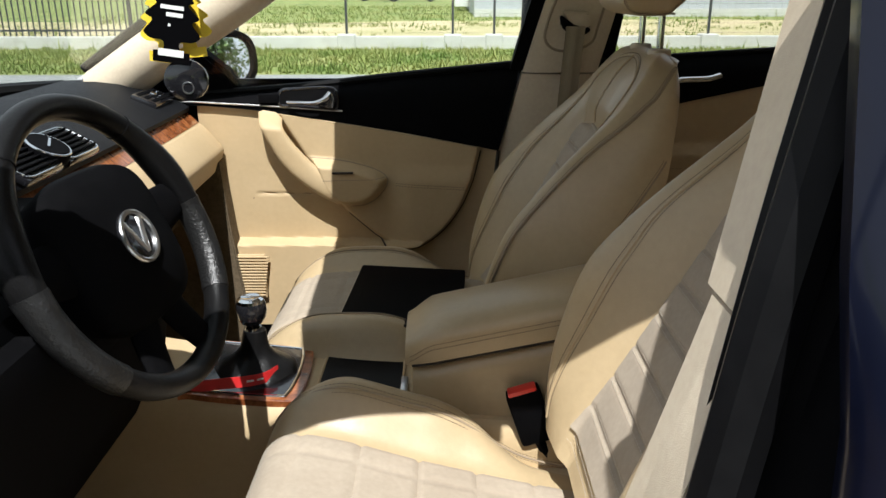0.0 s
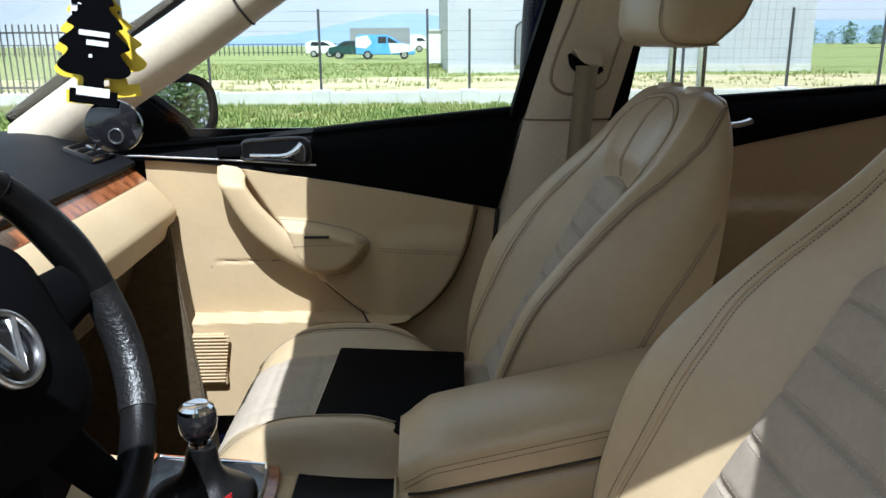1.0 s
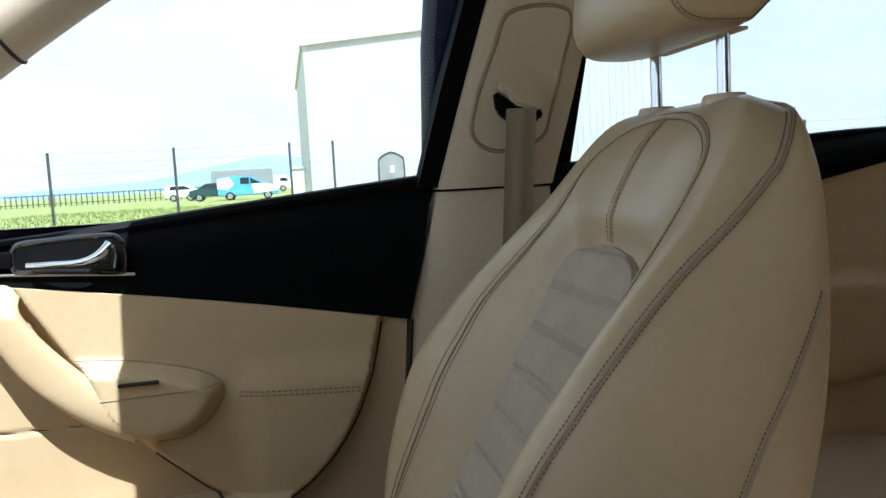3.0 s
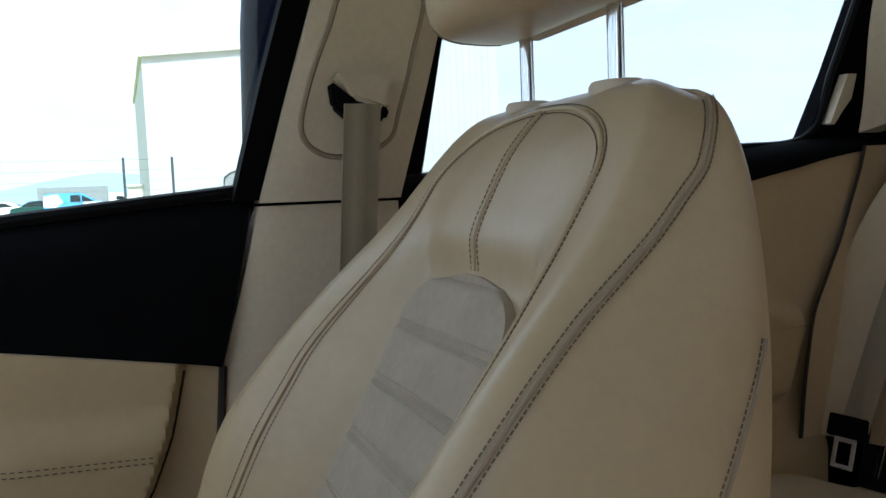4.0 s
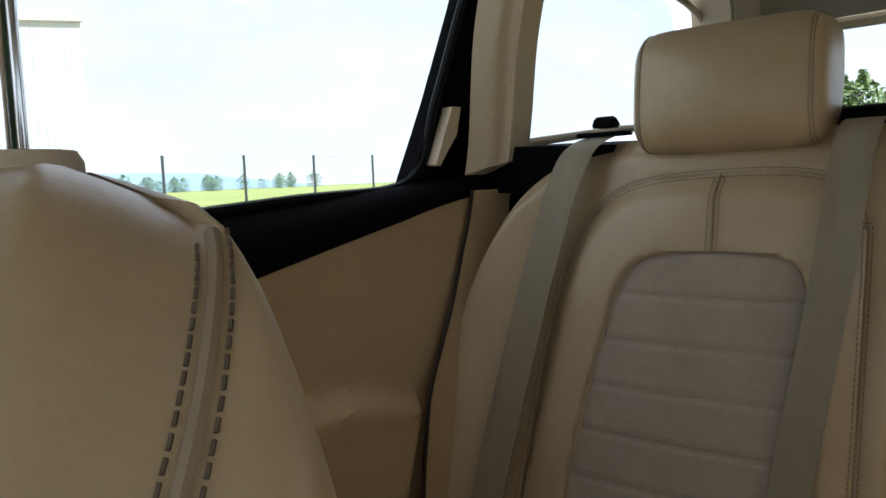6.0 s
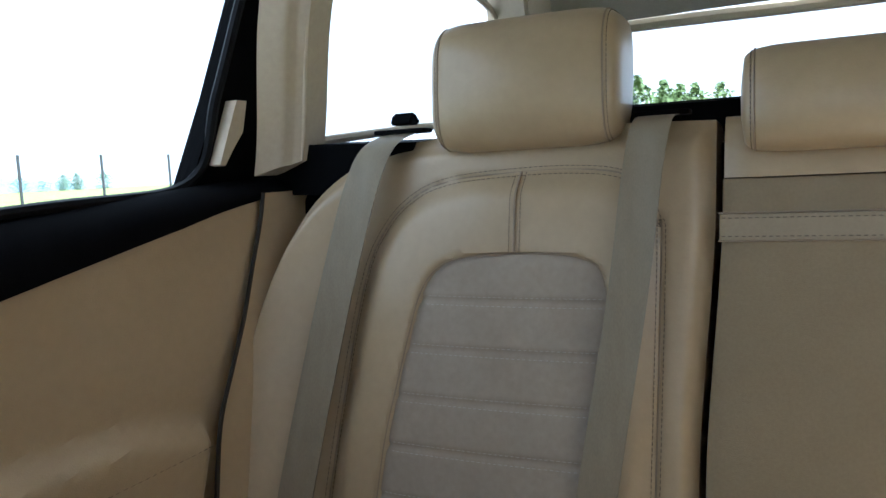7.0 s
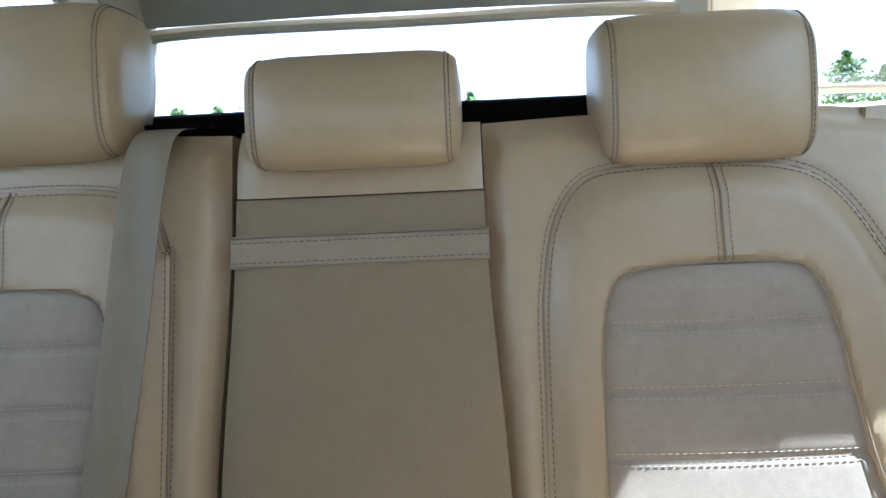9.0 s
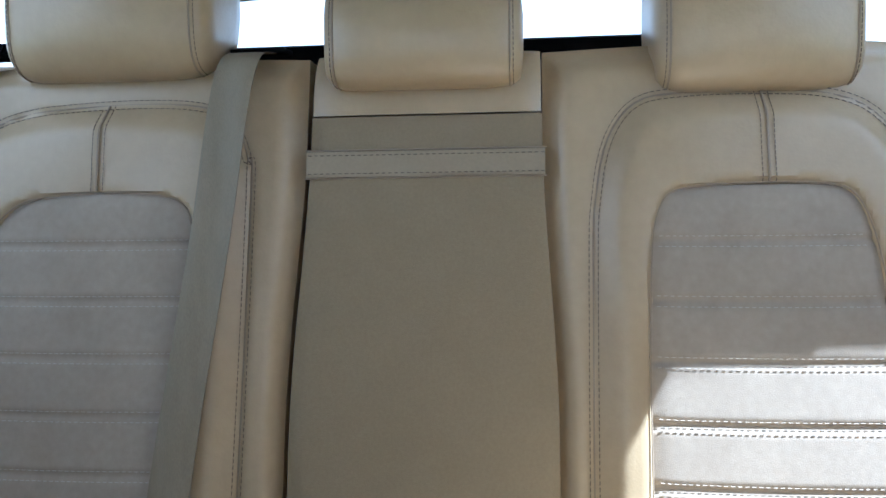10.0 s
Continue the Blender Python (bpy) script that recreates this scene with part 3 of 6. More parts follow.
part("blind", shell(lambda u, v: (1.15 + 0.80 * u, 0.56 * v, 1.075 - 0.01 * math.sin(math.pi * u)), frange(0, 1, 8), frange(-1, 1, 8), (0, 0, -0.003)), BLACK, cover, "pulled-out black blind")

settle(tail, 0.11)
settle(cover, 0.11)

# windscreen, A pillars
screen = thing("windscreen", "clear laminated windscreen with black edge", "windscreen", kind="structure")
ws = part("screen_pane", shell(lambda u, v: (front_edge(0.58 * u) - 0.02 - 0.80 * v + 0.10 * v * u * u, (0.57 + 0.14 * v) * u, 1.40 - 0.035 * u * u - 0.435 * v), frange(-1, 1, 14), frange(0, 1, 8), (-0.002, 0, 0.004)), GLASS, screen, "clear windscreen glass")
ws.visible_shadow = False
part("lower_edge", tube([(-1.225 + 0.10 * u * u, 0.71 * u, 0.965 - 0.03 * u * u) for u in frange(-1, 1, 16)], 0.018), RUBBER, screen, "black lower screen edge")


def a_pillar(sg):
    p = thing("front_pillar", "smooth beige windscreen pillar cover", "pillar", "windscreen pillars", kind="structure")
    line = spline([(-1.02, sg * 0.690, 0.925), (-0.86, sg * 0.672, 1.03), (-0.68, sg * 0.650, 1.135), (-0.52, sg * 0.625, 1.235), (-0.38, sg * 0.60, 1.315)], 30)
    rr = [0.060 - 0.014 * i / (len(line) - 1) for i in range(len(line))]
    part("pillar_cover", tube(line, rr, 16), PILLAR, p, "beige cover")
    k = next(i for i, q in enumerate(line) if q.x > -0.575)
    part("cover_joint", tube([line[k] + (Vector((0.5, 0, -0.9)).normalized() * math.cos(a) + Vector((0, 1, 0)) * math.sin(a)) * (rr[k] + 0.0005) for a in frange(0, math.tau, 24)], 0.0025, 6), LINE, p)
    part("outer_seal", tube([q + Vector((-0.045, sg * 0.012, 0.055)) for q in line], 0.012), RUBBER, p, "black screen seal")
    part("roof_corner", tube(spline([(-0.40, sg * 0.60, 1.305), (-0.28, sg * 0.595, 1.35), (-0.10, sg * 0.59, 1.375)], 12), 0.048), PILLAR, p, "beige roof corner cover")


a_pillar(1)
a_pillar(-1)

# open door added out of view; it keeps sky light off the console
odoor = thing("driver_door", "wide open front driver door, beige panel and dark blue skin", "car door")
OD = Matrix.Translation((-0.86, -0.80, 0)) @ Matrix.Rotation(radians(-66), 4, "Z")
part("door_skin", shell(lambda u, v: OD @ Vector((1.02 * u, -0.055 - 0.035 * math.sin(math.pi * min(1, v * 1.1)) + 0.05 * v * v, 0.22 + 0.76 * v)), frange(0, 1, 12), frange(0, 1, 12), (0.001, 0.012, 0)), BLUE_PAINT, odoor, "dark blue outer skin")
part("door_panel", shell(lambda u, v: OD @ Vector((0.02 + 0.98 * u, 0.045 + 0.03 * sstep(0.45, 0.35, v), 0.24 + 0.56 * v)), frange(0, 1, 16), frange(0, 1, 20), (-0.05, -0.03, 0)), CREAM, odoor, "beige inner panel")
part("upper_trim", shell(lambda u, v: OD @ Vector((0.02 + 0.98 * u, 0.045 - 0.03 * v * v, 0.805 + 0.155 * v)), frange(0, 1, 8), frange(0, 1, 6), (-0.04, -0.03, 0)), BLACK, odoor, "black upper trim")
part("window_frame", tube([OD @ Vector(p) for p in spline([(0.0, -0.01, 0.94), (0.22, 0.01, 1.08), (0.50, 0.05, 1.24), (0.72, 0.07, 1.33), (0.93, 0.075, 1.35), (0.99, 0.05, 1.20), (1.01, 0.0, 0.95)], 40)], 0.018), BLACK, odoor, "black window frame")

# the car's wheels, on which its floor and sills are carried
axle = thing("car_wheel", "black tyre on a silver rim standing on the asphalt", "wheel", "car wheels")
part("tyre", skin([[(r * math.cos(a), y, 0.326 + r * math.sin(a)) for a in frange(0, math.tau, 40)[:-1]] for r, y in ((0.21, -0.095), (0.30, -0.102), (0.32, -0.085), (0.32, 0.085), (0.30, 0.102), (0.21, 0.095))], True, True), TYRE, axle, "black rubber tyre")
for y in (-0.099, 0.099):
    part("rim", skin([[(r * math.cos(a), y + h, 0.326 + r * math.sin(a)) for a in frange(0, math.tau, 32)[:-1]] for r, h in ((0.205, 0.0), (0.19, 0.006 * (1 if y > 0 else -1)), (0.06, 0.010 * (1 if y > 0 else -1)), (0.03, 0.014 * (1 if y > 0 else -1)))], True, True), SATIN, axle, "silver rim")
axle.location = (-1.34, 0.75, 0)
for x, y in ((-1.34, -0.75), (1.50, 0.75), (1.50, -0.75)):
    copy_thing(axle, Matrix.Translation((x, y, 0)))


# ---- seats ----
def headrest_mesh(w, h, d, lean=0.0, n=60):
    rows = []
    for i in range(n + 1):
        v = -1 + 2 * i / n
        k = (1 - abs(v) ** 7) ** (1 / 5) if abs(v) < 1 else 0.0
        k = max(k, 0.05)
        ring = []
        for j in range(32):
            a = math.tau * j / 32
            c, s = math.cos(a), math.sin(a)
            px = math.copysign(abs(c) ** 0.55, c) * d / 2 * (0.86 + 0.14 * k)
            pz = math.copysign(abs(s) ** 0.50, s) * h / 2
            px += (0.018 * (1 - v * v)) * (-1 if c < 0 else 0.3) * (1 - abs(s)) + lean * pz / h
            if c > 0 and s < 0:
                px -= d * 0.35 * c * (-s)
            ring.append((px * (0.55 + 0.45 * k), v * w / 2, pz * (0.35 + 0.65 * k)))
        rows.append(ring)
    return rows


def headrest(parent, at, w, h, d, lean, posts, post_len, mat=LEATHER):
    rows = headrest_mesh(w, h, d, lean)
    hr = part("headrest", skin(rows, True, True), mat, parent, "cream leather head restraint")
    hr.location = at
    for f, sgn in ((0.87, 1), (0.87, -1), (0.90, 1), (0.90, -1)):
        i = round((1 + sgn * f) / 2 * (len(rows) - 1))
        ring = [Vector(p) for p in rows[i]]
        loop = [p * 1.0 + Vector((p.x, 0, p.z)).normalized() * 0.0006 for p in ring] + [ring[0]]
        if f < 0.88:
            part("seam", tube(loop[:-1], 0.0012, 5, True), SEAM, hr)
        part("stitching", dashes(loop, 0.0036, 0.0014, 0.0005), THREAD, hr)
    for y in posts:
        po = part("post", tube([(0, 0, -post_len), (0.0, 0, 0)], 0.0068, 14), CHROME, hr, "chrome post")
        po.location = (0.012, y, -h / 2 + 0.03)
    return hr


AX, NX = Vector((0.470, 0, 0.883)), Vector((-0.883, 0, 0.470))
BACK_LEN = 0.655
PASSENGER_HW = [(0, 0.205), (0.1, 0.236), (0.2, 0.250), (0.3, 0.250), (0.385, 0.242), (0.45, 0.232), (0.52, 0.218), (0.56, 0.206), (0.59, 0.194), (0.615, 0.178), (0.635, 0.158), (0.648, 0.134), (0.655, 0.100)]
DRIVER_HW = [(0, 0.205), (0.1, 0.236), (0.2, 0.250), (0.3, 0.246), (0.385, 0.230), (0.45, 0.216), (0.52, 0.202), (0.57, 0.190), (0.605, 0.172), (0.630, 0.150), (0.647, 0.120), (0.655, 0.090)]
HW = PASSENGER_HW
RIDGE = [(0, 0.01), (0.07, 0.045), (0.14, 0.066), (0.25, 0.082), (0.33, 0.070), (0.4, 0.052), (0.457, 0.034), (0.52, 0.014), (0.58, 0.004), (0.655, 0)]
PASSENGER_THICK = [(0, 0.175), (0.2, 0.165), (0.3, 0.155), (0.40, 0.136), (0.47, 0.116), (0.53, 0.094), (0.59, 0.072), (0.63, 0.054), (0.645, 0.044), (0.655, 0.036)]
DRIVER_THICK = [(0, 0.13), (0.3, 0.105), (0.45, 0.082), (0.55, 0.068), (0.62, 0.050), (0.655, 0.036)]
THICK = PASSENGER_THICK
DIP = [(0, 0.0), (0.55, 0.0), (0.61, 0.004), (0.636, 0.011), (0.650, 0.022), (0.655, 0.032)]


def back_point(base, s, q, lift=0.0):
    """A point of a front backrest: s along its height in metres, q round it: -1..1 is the front, 1..2 the side and back (mirrored below -1)."""
    hw, rd, th, dp = (smooth_table(t, s) for t in (HW, RIDGE, THICK, DIP))
    aq = abs(q)
    sg = 1 if q >= 0 else -1
    if aq <= 1:
        w = hw * aq
        d = rd * sstep(0.42, 0.86, aq) - (rd + 0.040) * sstep(0.86, 1.06, aq) ** 1.3 - dp - 0.013 * (1 - sstep(0.44, 0.54, aq)) * sstep(0.510, 0.470, s) + 0.006 * sstep(0.47, 0.53, s) * sstep(0.635, 0.575, s) * (1 - sstep(0.30, 0.66, aq))
    else:
        k = aq - 1
        front = rd * 1 - (rd + 0.040) * sstep(0.86, 1.06, 1.0) ** 1.3 - dp
        if k < 0.7:
            f = k / 0.7
            w = hw + 0.012 * math.sin(math.pi * f) * (1 if hw > 0.06 else 0)
            d = front + (-th - front) * f
        else:
            f = (k - 0.7) / 0.3
            w = hw * (1 - f)
            d = -th - 0.02 * math.sin(math.pi * f / 2)
    p = Vector(base) + AX * s + NX * (d + lift)
    return Vector((p.x, sg * w * (1 + lift / max(hw, 0.05) * (aq > 0.9)), p.z))


def front_seat(cx, cy, label, tops, bolster):
    seat = thing("front_seat", label, "car seat", "front seats")
    base = (cx - 0.145, 0, 0.49)
    qs = [-2 + 0.02 + 3.96 * i / 95 for i in range(96)]
    ss = frange(0, 0.52, 34) + frange(0.53, BACK_LEN, 20)
    rows = [[back_point(base, s, q) for q in qs] for s in ss]
    back = part("backrest", skin(rows, True, True), LEATHER, seat, "cream leather backrest with side bolsters")

    # insert with cross pipes
    def wi(s):
        k = (s - 0.400) / 0.0775
        return (0.102 + 0.010 * sstep(0.42, 0.18, s)) * (1 if k <= 0 else max(0.0, 1 - k ** 3.6) ** 0.5)

    def ins(u, v):
        s = 0.05 + 0.4270 * v
        w = max(0.012, wi(s)) * u
        hw = smooth_table(HW, s)
        ph = ((s - 0.418) / 0.054) % 1.0
        e = min(ph, 1 - ph)
        groove = 0.0040 * (1 - sstep(0.0, 0.20, e)) + 0.0022 * max(0.0, 1 - e / 0.04) - 0.0014 * max(0.0, 1 - abs(e - 0.10) / 0.05)
        rim = 0.003 * sstep(0.88, 1.0, abs(u))
        edge = 0.006 * sstep(0.965, 1.0, v)
        return back_point(base, s, w / hw, 0.0125 - groove * (1 - 0.6 * sstep(0.85, 1, abs(u))) - rim - edge)
    part("seat_insert", shell(ins, frange(-1, 1, 26), frange(0, 1, 150), (0.010, 0, -0.005)), SUEDE, back, "grey-beige suede insert with cross pipes")
    for k in range(8):
        s0 = 0.418 - 0.054 * k
        st = bmesh.new()
        for o in (-0.0055, 0.0055):
            v = (s0 + o - 0.05) / 0.427
            dashes([Vector(ins(u, v)) + NX * 0.0006 for u in frange(-0.94, 0.94, 24)], 0.0030, 0.0024, 0.00042, st)
        part("insert_stitching", st, PALE_THREAD, back, "pale double stitched row")
    rim = [back_point(base, 0.05 + 0.4270 * v, wi(0.05 + 0.4270 * v) * u / smooth_table(HW, 0.05 + 0.4270 * v), 0.001) for u, v in [(-1, k) for k in frange(0, 1, 60)] + [(1, k) for k in frange(1, 0, 60)]]
    part("insert_seam", tube(rim, 0.0018, 6), SEAM, back)
    # arch seam, middle seam, side seams: a cord between two stitch rows
    def arch(off):
        pts = []
        for k in frange(0, 1, 60):
            s = 0.02 + 0.53 * k
            pts.append((s, -(0.172 - 0.030 * sstep(0.34, 0.55, s) + off) / smooth_table(HW, s)))
        for a in frange(0, math.pi, 30)[1:-1]:
            s = 0.55 + (0.080 + off) * math.sin(a)
            w = -(0.142 + off) * math.cos(a)
            pts.append((s, w / smooth_table(HW, s)))
        return pts + [(s, -q) for s, q in reversed(pts[:61])]
    line = [back_point(base, s, q, 0.0006) for s, q in arch(0)]
    part("arch_seam", tube(line, 0.0022, 8), LEATHER, back)
    for off in (-0.0048, 0.0048):
        part("arch_stitching", dashes([back_point(base, s, q, 0.0007) for s, q in arch(off)], 0.0023, 0.0010, 0.00055), THREAD, back)
    for off in (-0.007, 0.007):
        part("middle_stitching", dashes([back_point(base, s, off / smooth_table(HW, s), 0.0007) for s in frange(0.482, 0.631, 36)], 0.0026, 0.0012, 0.00052), THREAD, back)
    part("middle_seam", tube([back_point(base, s, 0, 0.0004) for s in frange(0.482, 0.631, 36)], 0.0022, 8), LEATHER, back)
    def beside(line, off):
        """A row off metres beside a seam given as (s, q), square to it on the leather."""
        pts = [back_point(base, s, q, 0.0008) for s, q in line]
        out = []
        for i, (s, q) in enumerate(line):
            t = (pts[min(i + 3, len(pts) - 1)] - pts[max(i - 3, 0)]).normalized()
            across = back_point(base, s, q + 0.06) - back_point(base, s, q - 0.06)
            across = (across - t * across.dot(t)).normalized()
            out.append(pts[i] + across * off)
        return out

    for sg in (-1, 1):
        main = [(s, sg * smooth_table([(0, 0.90), (0.2, 0.91), (0.38, 0.92), (0.46, 0.932), (0.52, 0.960), (0.57, 0.995), (0.60, 1.035), (0.625, 1.09), (0.645, 1.15)], s)) for s in frange(0.02, 0.640, 90)]
        part("side_seam", tube([back_point(base, s, q, 0.0006) for s, q in main], 0.0018, 6), SEAM, back)
        for off in (-0.0037, 0.0037):
            part("side_stitching", dashes(beside(main, off), 0.0024, 0.0010, 0.00058), THREAD, back)
        rear = [(s, sg * smooth_table([(0, 1.30), (0.2, 1.33), (0.35, 1.36), (0.40, 1.41), (0.45, 1.49), (0.50, 1.62), (0.52, 1.69)], s)) for s in frange(0.02, 0.495, 60)]
        part("rear_seam", tube([back_point(base, s, q, 0.0) for s, q in rear], 0.0018, 6), SEAM, back)
        part("rear_stitching", dashes(beside(rear, 0.0045), 0.0028, 0.0012, 0.00058), THREAD, back)
    for y in (-0.071, 0.071):
        rows = [[(cx + 0.188 + r * 1.0 * math.cos(a), y + 0.007 + r * 1.15 * math.sin(a), z) for a in frange(0, math.tau, 20)[:-1]] for r, z in ((0.021, 1.025), (0.021, 1.055), (0.019, 1.0585), (0.010, 1.059))]
        part("post_sleeve", skin(rows, True, True), PILLAR, back, "beige plastic post sleeve")
    headrest(seat, (cx + 0.176, 0.007, 1.192), 0.27, 0.15, 0.135, 0.02, (-0.071, 0.071), 0.15)
    hp = part("headrest_plate", box((0.042, 0.165, 0.004), (cx + 0.188, 0.007, 1.1215), 0.0018), PILLAR, seat, "beige plate under the head restraint")

    # cushion
    def cush(x, w):
        ridge = bolster * sstep(0.125, 0.20, abs(w)) - 0.07 * sstep(0.205, 0.262, abs(w)) ** 1.5
        return smooth_table(tops, x) + ridge * sstep(-0.60, -0.44, x) * (1 - (1.26 - 10 * bolster) * sstep(-0.34, -0.18, x) * (ridge > 0)) - 0.02 * sstep(-0.30, -0.14, x) * sstep(0.12, 0.20, abs(w))
    xs = frange(-0.60, -0.05, 44)
    ws_ = frange(-0.262, 0.262, 48)
    rows = []
    for x in xs:
        hwx = 0.225 + 0.037 * sstep(-0.60, -0.45, x) - 0.062 * sstep(-0.29, -0.17, x)
        top = [(cx + x, w * hwx / 0.262, cush(x, w)) for w in ws_]
        rows.append(top + [(cx + x, 0.255 * hwx / 0.262, 0.36), (cx + x, -0.255 * hwx / 0.262, 0.36)])
    cu = part("cushion", skin(rows, True, True), LEATHER, seat, "cream leather seat cushion with raised sides")

    def cins(u, v):
        x = -0.585 + 0.47 * v
        ph = ((x + 0.6) / 0.085) % 1
        groove = 0.005 * max(0, 1 - min(ph, 1 - ph) / 0.07)
        w = 0.130 * u
        g2 = 0.005 * max(0, 1 - abs(abs(u) - 0.62) / 0.05)
        return (cx + x, w, cush(x, w) + 0.006 - max(groove, g2) - 0.007 * sstep(0.92, 1, abs(u)))
    part("cushion_insert", shell(cins, frange(-1, 1, 40), frange(0, 1, 90), (0, 0, -0.010)), SUEDE, cu, "grey-beige suede cushion insert")
    for sg in (-1, 1):
        cl = [Vector((cx + x, sg * 0.186, cush(x, 0.186) + 0.001)) for x in frange(-0.57, -0.07, 50)]
        part("cushion_seam", tube(cl, 0.0018, 6), SEAM, cu)
        for o in (-0.006, 0.006):
            part("cushion_stitching", dashes([Vector((p.x, p.y + o, cush(p.x - cx, p.y + o) + 0.001)) for p in cl], 0.0038, 0.0015, 0.00048), THREAD, cu)
    part("seat_skirt", box((0.50, 0.50, 0.15), (cx - 0.30, 0, 0.31), 0.03), PILLAR, seat, "beige plastic seat base")
    for y in (-0.20, 0.20):
        part("seat_rail", box((0.50, 0.03, 0.03), (cx - 0.30, y, 0.215), 0.004), SATIN, seat, "metal seat rail")
    seat.location = (0, cy, 0)
    return seat


passenger = front_seat(0.022, 0.332, "cream leather front passenger seat with suede inserts and raised head restraint", [(-0.60, 0.430), (-0.575, 0.485), (-0.54, 0.520), (-0.48, 0.540), (-0.35, 0.545), (-0.2, 0.530), (-0.06, 0.515)], 0.036)
HW, THICK = DRIVER_HW, DRIVER_THICK
driver = front_seat(0.120, -0.362, "cream leather driver seat with suede inserts, partly in sun", [(-0.60, 0.39), (-0.585, 0.445), (-0.565, 0.492), (-0.53, 0.514), (-0.45, 0.502), (-0.35, 0.472), (-0.2, 0.435), (-0.06, 0.405)], 0.062)
driver.location.z = 0.04


# ---- rear bench ----
def rear_x(z):
    return 0.962 - (1.05 - z) * 0.27


def mid_w(z):
    return 0.1245 + 0.014 * sstep(1.0, 0.70, z)


def rear_back(sg):
    seat = thing("back_seat", "cream leather rear seat back with suede insert" + (" beside hanging belts" if sg > 0 else ", lower corner in sun"), "car seat", "rear seat backs")

    def ztop(y):
        return smooth_table([(0.120, 1.084), (0.25, 1.088), (0.40, 1.088), (0.50, 1.082), (0.56, 1.066), (0.62, 1.026), (0.66, 0.960), (0.69, 0.85), (0.71, 0.70)], y)
    if sg > 0:
        arch = [(0.184, 0.50), (0.181, 0.93), (0.186, 0.975), (0.200, 1.008), (0.230, 1.031), (0.294, 1.038), (0.381, 1.036), (0.440, 1.030), (0.484, 1.014), (0.524, 0.975), (0.552, 0.90), (0.574, 0.70), (0.585, 0.50)]
        ins = [(0.238, 0.50), (0.235, 0.75), (0.234, 0.865), (0.239, 0.912), (0.256, 0.935), (0.310, 0.943), (0.400, 0.940), (0.440, 0.928), (0.462, 0.900), (0.475, 0.85), (0.489, 0.78), (0.502, 0.69), (0.515, 0.50)]
    else:
        arch = [(0.172, 0.50), (0.176, 0.85), (0.180, 0.93), (0.193, 0.990), (0.222, 1.027), (0.270, 1.036), (0.340, 1.037), (0.410, 1.032), (0.455, 1.012), (0.492, 0.960), (0.525, 0.88), (0.560, 0.70), (0.575, 0.50)]
        ins = [(0.226, 0.50), (0.227, 0.75), (0.231, 0.87), (0.240, 0.921), (0.262, 0.940), (0.330, 0.945), (0.400, 0.943), (0.426, 0.932), (0.441, 0.895), (0.450, 0.84), (0.460, 0.78), (0.478, 0.69), (0.490, 0.50)]
    archd = [(p.x, p.z) for p in spline([(a, 0, b) for a, b in arch], 48)]
    insd = [(p.x, p.z) for p in spline([(a, 0, b) for a, b in ins], 48)]

    def front(y, z):
        a, i = inside(archd, y, z), inside(insd, y, z)
        edge = min(y - 0.124, ztop(y) - z)
        x = rear_x(z) + 0.004
        x += 0.022 * (1 - sstep(0, 0.035, edge)) ** 2
        x -= 0.016 * sstep(0.0, 0.03, a) - 0.014 * sstep(-0.004, 0.006, i)
        x -= 0.045 * sstep(0.55, 0.70, y)
        x += 0.003 * max(0, 1 - abs(a) / 0.005)
        x += 0.004 * noise.noise((y * 9, z * 9, 3.1 * sg)) * sstep(0, 0.02, a)
        return x
    us = frange(0.124, 0.712, 110)
    back = part("backrest", shell(lambda u, v: (front(u, 0.55 + (ztop(u) - 0.55) * v), sg * (u + (mid_w(0.55 + (ztop(u) - 0.55) * v) + 0.003 - 0.124) * max(0, 1 - (u - 0.124) / 0.05)), 0.55 + (ztop(u) - 0.55) * v), us, frange(0, 1, 90), (0.11, 0, -0.01)), LEATHER, seat, "cream leather backrest")

    def ifn(u, v):
        z = 0.50 + 0.4425 * v
        row = [p for p in insd]
        ys = [a for a, b in zip(row, row[1:]) if (a[1] - z) * (b[1] - z) <= 0]
        cr = [a[0] + (b[0] - a[0]) * (z - a[1]) / (b[1] - a[1] + 1e-9) for a, b in zip(row, row[1:]) if (a[1] - z) * (b[1] - z) <= 0 and abs(a[1] - b[1]) > 1e-9]
        lo, hi = (min(cr), max(cr)) if len(cr) > 1 else (0.33, 0.39)
        y = lo + (hi - lo) * u
        ph = ((z - 0.889) / 0.057) % 1.0
        groove = 0.003 * max(0, 1 - min(ph, 1 - ph) / 0.12)
        rim = 0.0026 * (1 - min(1, min(u, 1 - u) / 0.05)) + 0.002 * sstep(0.97, 1, v)
        return (rear_x(z) - 0.0075 + groove + rim - 0.004 * math.sin(math.pi * u), sg * y, z)
    part("seat_insert", shell(ifn, frange(0, 1, 26), frange(0, 1, 150), (0.012, 0, 0)), SUEDE, back, "grey-beige suede insert with cross pipes")
    for k in range(0, 8):
        st = bmesh.new()
        z0 = 0.889 - 0.057 * k
        for dz in (-0.005, 0.005):
            v = (z0 + dz - 0.50) / 0.4425
            if v > 0.02:
                dashes([Vector(ifn(u, v)) + Vector((-0.0012, 0, 0)) for u in frange(0.03, 0.97, 20)], 0.003, 0.0024, 0.00042, st)
        if len(st.verts):
            part("insert_stitching", st, PALE_THREAD, back, "pale double stitched row")
    part("insert_seam", tube([(front(y, z) - 0.002 - 0.002, sg * y, z) for y, z in insd], 0.0008, 6), SEAM, back)
